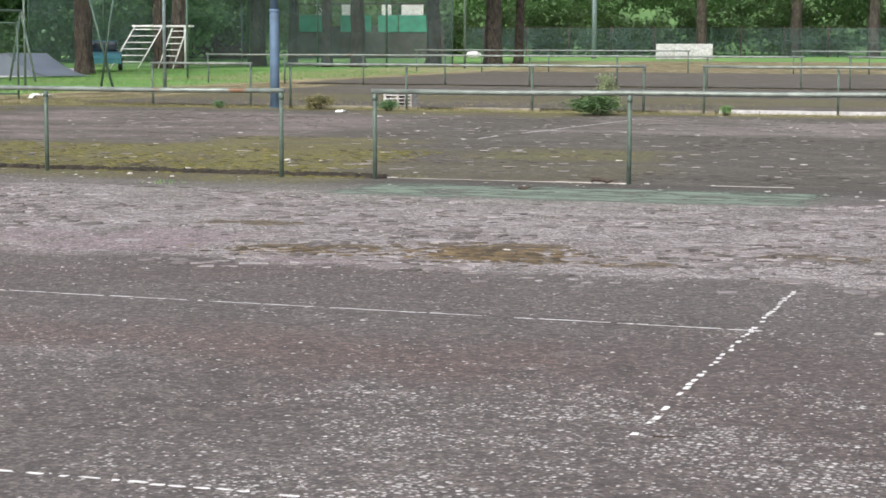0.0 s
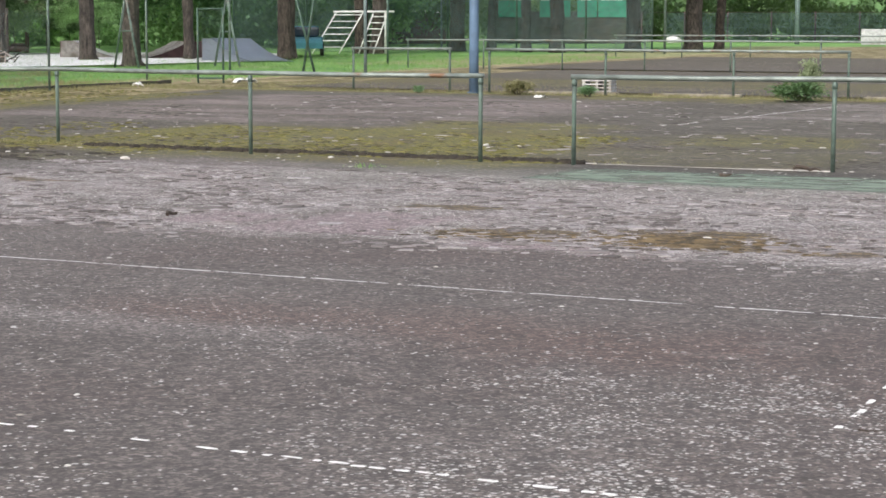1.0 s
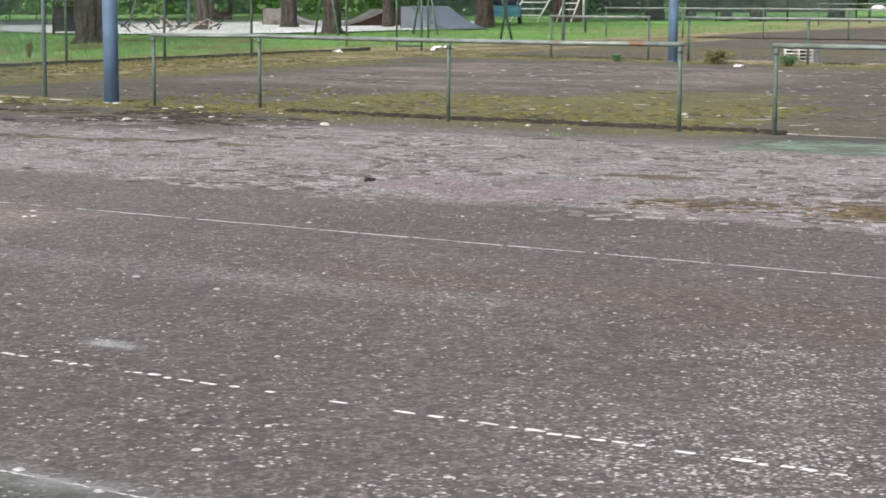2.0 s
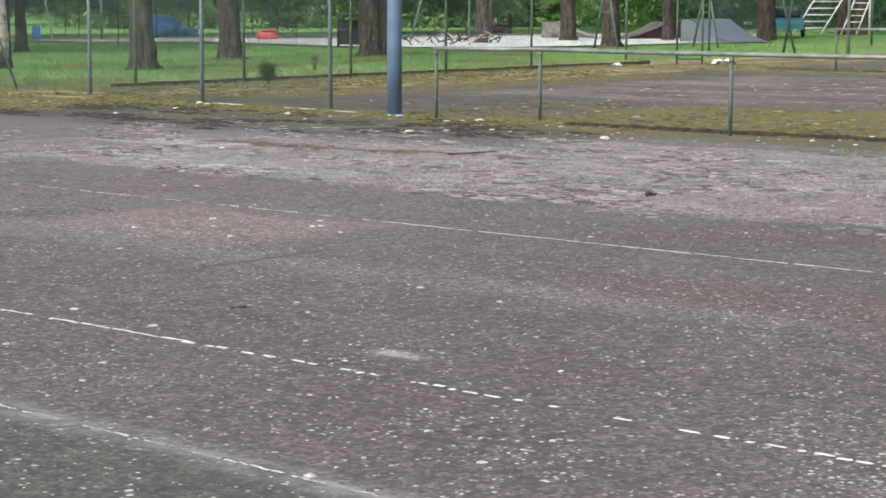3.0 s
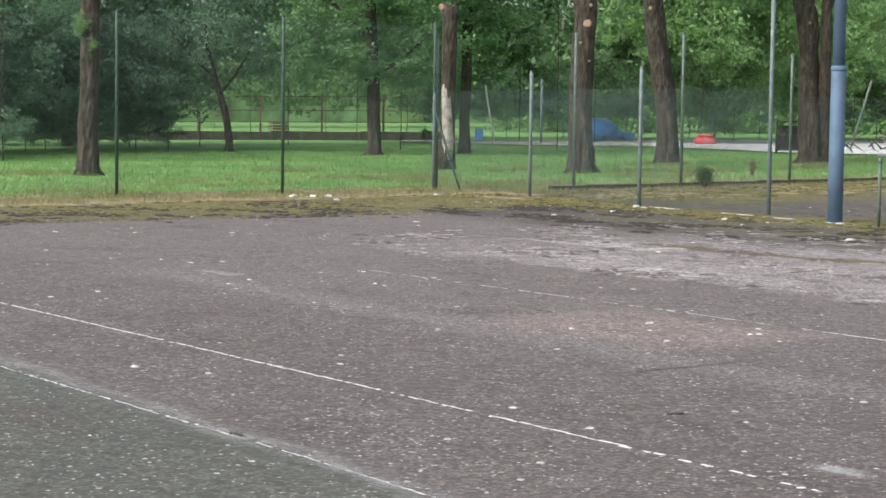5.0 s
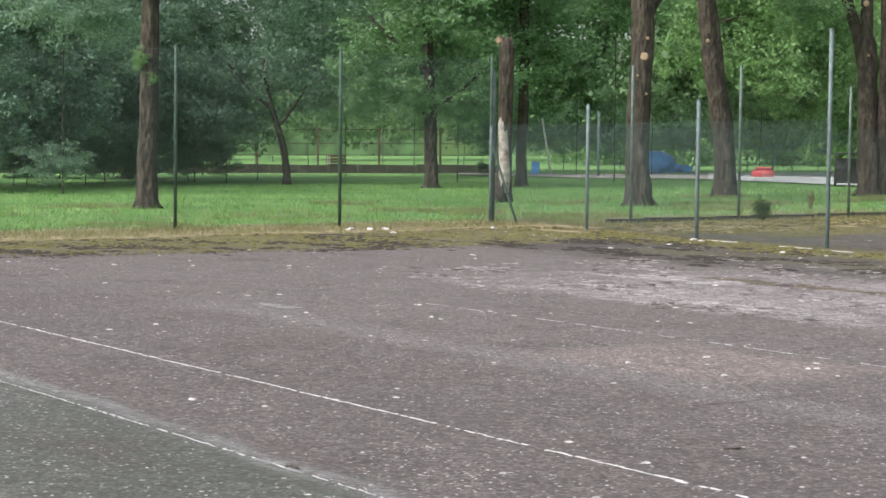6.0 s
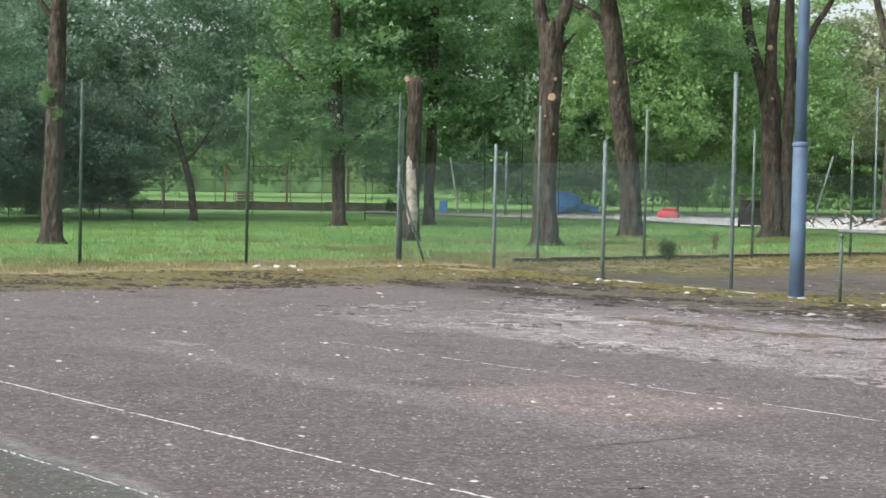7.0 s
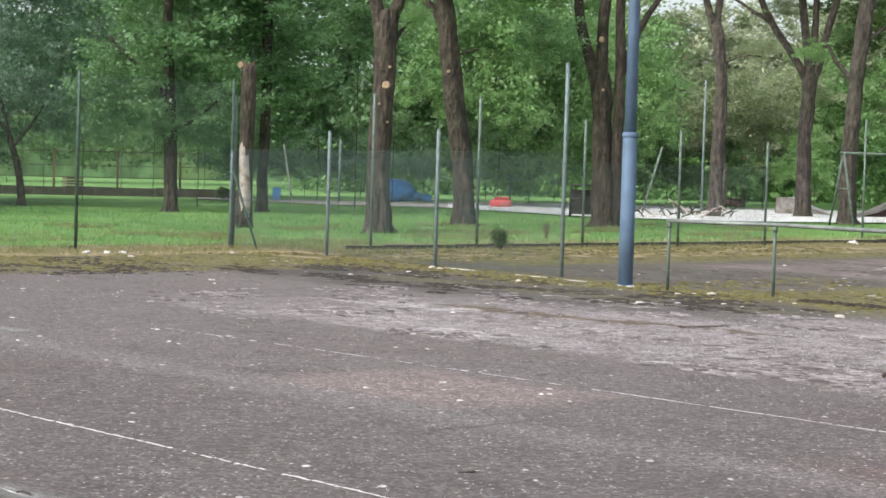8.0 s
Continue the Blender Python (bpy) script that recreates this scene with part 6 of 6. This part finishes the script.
branch_heap(*placed(21.9, 73.5), "heap of pale dead branches at the gravel yard", 5)
branch_heap(*placed(21.0, 76), "heap of pale dead branches at the gravel yard", 6)


def pole(x, y, h, r, material, label, group="thin poles", lean=(0, 0)):
    ob = bar("pole", (0, 0, -0.03), (lean[0], lean[1], h), r, material, None)
    ob.location = (x, y, land(x, y))
    return tagged(ob, label, "pole", group)


for az, d, h, r, m, dx in ((32.5, 89.5, 3.2, 0.07, M_GALV, 0), (27.0, 95, 6.0, 0.05, M_GALV, 0), (20.9, 88.7, 6.5, 0.055, M_GALV, 0), (19.6, 107, 7, 0.12, M_BROWNWOOD, 0), (34.0, 92, 2.9, 0.05, M_WHITE, -0.6),
                           (22.8, 80, 3.0, 0.05, M_POST, 0.9), (9.0, 62, 4.5, 0.06, M_GALV, 0), (13.3, 60, 4.0, 0.04, M_POST, 0), (6.6, 112, 9, 0.06, M_GALV, 0), (6.05, 112, 9, 0.06, M_GALV, 0),
                           (15.9, 56, 3.6, 0.035, M_POST, 0), (11.0, 60, 3.8, 0.04, M_DARKPOST, 0.6), (10.6, 60, 3.2, 0.04, M_DARKPOST, -0.8), (-0.5, 100, 9, 0.07, M_POST, 0), (8.3, 75, 3.5, 0.045, M_DARKPOST, 0), (-4.6, 145, 8, 0.2, M_GALV, 0),
                           (20.2, 90, 2.4, 0.09, M_BARK2, 0)):
    pole(*placed(az, d), h, r, m, "thin weathered pole standing in the park" if m is not M_BROWNWOOD else "brown wooden pole in front of the wood", lean=(dx, 0))


def gate_frame(x, y, head):
    root = thing("gate_frame", pose(x, y, land(x, y), 0, 0, head), "narrow green steel gate frame at the court corner", "gate")
    for s in (-0.4, 0.4):
        bar("gatepost", (s, 0, -0.03), (s, 0, 2.15), 0.03, M_DARKPOST, root)
    for z in (0.12, 2.12):
        bar("crossbar", (-0.4, 0, z), (0.4, 0, z), 0.025, M_DARKPOST, root)
    wire_panel("wire_mesh", (-0.4, 0, 0), (0.4, 0, 0), 0.12, 2.1, root)
    return root


gate_frame(*placed(13.9, 52.5), -10)


# ---- the wall and the field behind the lawn ----
def low_wall(az0, az1, r, h):
    root = thing("low_wall", Matrix.Identity(4), "low dark mossy wall along the field", "wall", kind="structure")
    n = 26
    for i in range(n):
        (xa, ya), (xb, yb) = placed(az0 + (az1 - az0) * i / n, r), placed(az0 + (az1 - az0) * (i + 1) / n, r)
        a, b = Vector((xa, ya, 0)), Vector((xb, yb, 0))
        m = (a + b) / 2
        bm = bmesh.new()
        box(bm, ((b - a).length - 0.01, 0.3, h + 0.1 + 0.03 * (i % 3)), (m.x, m.y, land(m.x, m.y) + h / 2 - 0.05), (0, 0, math.degrees(math.atan2(b.y - a.y, b.x - a.x))), 0.02)
        part("wall_block", bm, M_DARKWALL, root)
    return root


low_wall(35.5, 60, 97, 0.42)


def field_fence(az0, az1, r, step, h, material, label, rails=(0.5, 1.0), wire=False):
    root = thing("field_fence", Matrix.Identity(4), label, "fence", "far fences")
    az, last = az0, None
    while az <= az1:
        x, y = placed(az, r)
        z = land(x, y)
        bm = bmesh.new()
        box(bm, (0.13, 0.13, h + 0.1), (x, y, z + h / 2 - 0.05), (0, 0, az), 0.015)
        part("post", bm, material, root)
        if last:
            for q in rails:
                bar("wire", (last[0], last[1], last[2] + h * q), (x, y, z + h * q), 0.022, M_STICK, root, sides=5)
        last = (x, y, z)
        az += step
    return root


field_fence(35.6, 60, 106, 1.96, 2.5, M_BROWNWOOD, "brown posts with sagging wires along the field", (0.35, 0.62, 0.95))
field_fence(-20, 1.5, 158, 1.35, 2.6, M_MAROON, "dull red-brown posts of the far fence", (0.2, 0.98))


def goal(x, y, head):
    root = thing("football_goal", pose(x, y, land(x, y), 0, 0, head), "small white goal frame far off in the field", "goal")
    for s in (-1.2, 1.2):
        bar("goalpost", (s, 0, 0), (s, 0, 2.0), 0.06, M_WHITE, root)
        bar("stay", (s, 1.0, 0), (s, 0, 2.0), 0.04, M_WHITE, root)
    bar("crossbar", (-1.2, 0, 2.0), (1.2, 0, 2.0), 0.07, M_WHITE, root)
    return root


goal(*placed(47.6, 108), 40)


def board_stack(x, y, head):
    root = thing("pallet_stack", pose(x, y, land(x, y), 0, 0, head), "grey wooden pallets leaning by the low wall", "pallet")
    for k in range(5):
        bm = bmesh.new()
        for j in range(6):
            box(bm, (0.9, 0.03, 0.11), (0, -0.3 + k * 0.16, 0.12 + j * 0.15), (-10, 0, 0), 0.005)
        part("pallet", bm, M_CONCRETE if k % 2 else M_BROWNWOOD, root)
    return root


board_stack(*placed(40.9, 97.5), 60)


def hut(x, y, head, w, d, h, roof_m, wall_m, label, windows=0):
    root = thing("hut", pose(x, y, land(x, y), 0, 0, head), label, "hut")
    bm = bmesh.new()
    box(bm, (w, d, h), (0, 0, h / 2 - 0.05), (0, 0, 0), 0.03)
    part("wall", bm, wall_m, root)
    bm = bmesh.new()
    box(bm, (w + 0.5, d + 0.5, 0.14), (0, 0, h + 0.05), (3, 0, 0), 0.03)
    part("roof", bm, roof_m, root)
    for k in range(windows):
        sx = -w / 2 + w * (k + 0.5) / windows
        bm = bmesh.new()
        box(bm, (w / windows * 0.45, 0.08, 0.9), (sx, -d / 2 - 0.02, h - 0.75), (0, 0, 0), 0.02)
        part("window", bm, M_WHITE, root, "pale shutter")
    return root


hut(*placed(7.55, 146), 6, 5.6, 3.0, 2.5, M_WHITE, M_MAROON, "low red-brown hut with a pale flat roof")


def pavilion(x, y, head):
    root = thing("pavilion", pose(x, y, land(x, y), 0, 0, head), "dark pavilion with green tarpaulin sides and white panels", "pavilion")
    bm = bmesh.new()
    box(bm, (11, 3, 2.6), (0, 0, 1.25), (0, 0, 0), 0.04)
    part("wall", bm, M_DARKWALL, root)
    for k, (sx, w) in enumerate(((-3.9, 2.6), (-0.6, 2.5), (2.0, 1.6), (4.1, 2.4))):
        bm = bmesh.new()
        box(bm, (w, 0.12, 1.35), (sx, -1.58, 2.75), (2, 0, 0), 0.03)
        part("tarpaulin", bm, M_GREENSHEET, root, "green tarpaulin sheet")
    for k, (sx, w) in enumerate(((-3.6, 0.6), (-1.0, 1.5), (1.9, 0.8), (4.0, 1.8))):
        bm = bmesh.new()
        box(bm, (w, 0.1, 0.85), (sx, -1.5, 3.85), (0, 0, 0), 0.02)
        part("panel", bm, M_WHITE, root, "white panel")
    bm = bmesh.new()
    box(bm, (11.4, 3.4, 0.15), (0, 0.2, 4.4), (2, 0, 0), 0.03)
    part("roof", bm, M_DARKWALL, root)
    for sx in (-5.3, 0, 5.3):
        bm = bmesh.new()
        box(bm, (0.14, 0.14, 4.4), (sx, -1.5, 2.15))
        part("pillar", bm, M_DARKWALL, root)
    return root


pavilion(*placed(2.75, 148), 2)


def block(x, y, head, w, h, label):
    bm = bmesh.new()
    box(bm, (w, 0.8, h), (0, 0, h / 2), (0, 0, 0), 0.05)
    me = bpy.data.meshes.new("concrete_block")
    bm.to_mesh(me)
    bm.free()
    me.materials.append(M_CONCRETE2)
    ob = new("concrete_block", me)
    ob.matrix_basis = pose(x, y, land(x, y) - 0.02, 0, 0, head)
    return tagged(ob, label, "concrete block", "pale blocks")


for az, w in ((-6.86, 1.45), (-7.45, 1.45), (-8.04, 1.5)):
    block(*placed(az, 141), -8, w, 1.2, "pale concrete block set on the far grass")
stone(*placed(-0.76, 150), 0.5, 0.75, "white boulder on the far lawn", M_WHITE, 81)
stone(*placed(-1.54, 150), 0.26, 0.9, "small white boulder on the far lawn", M_WHITE, 82)
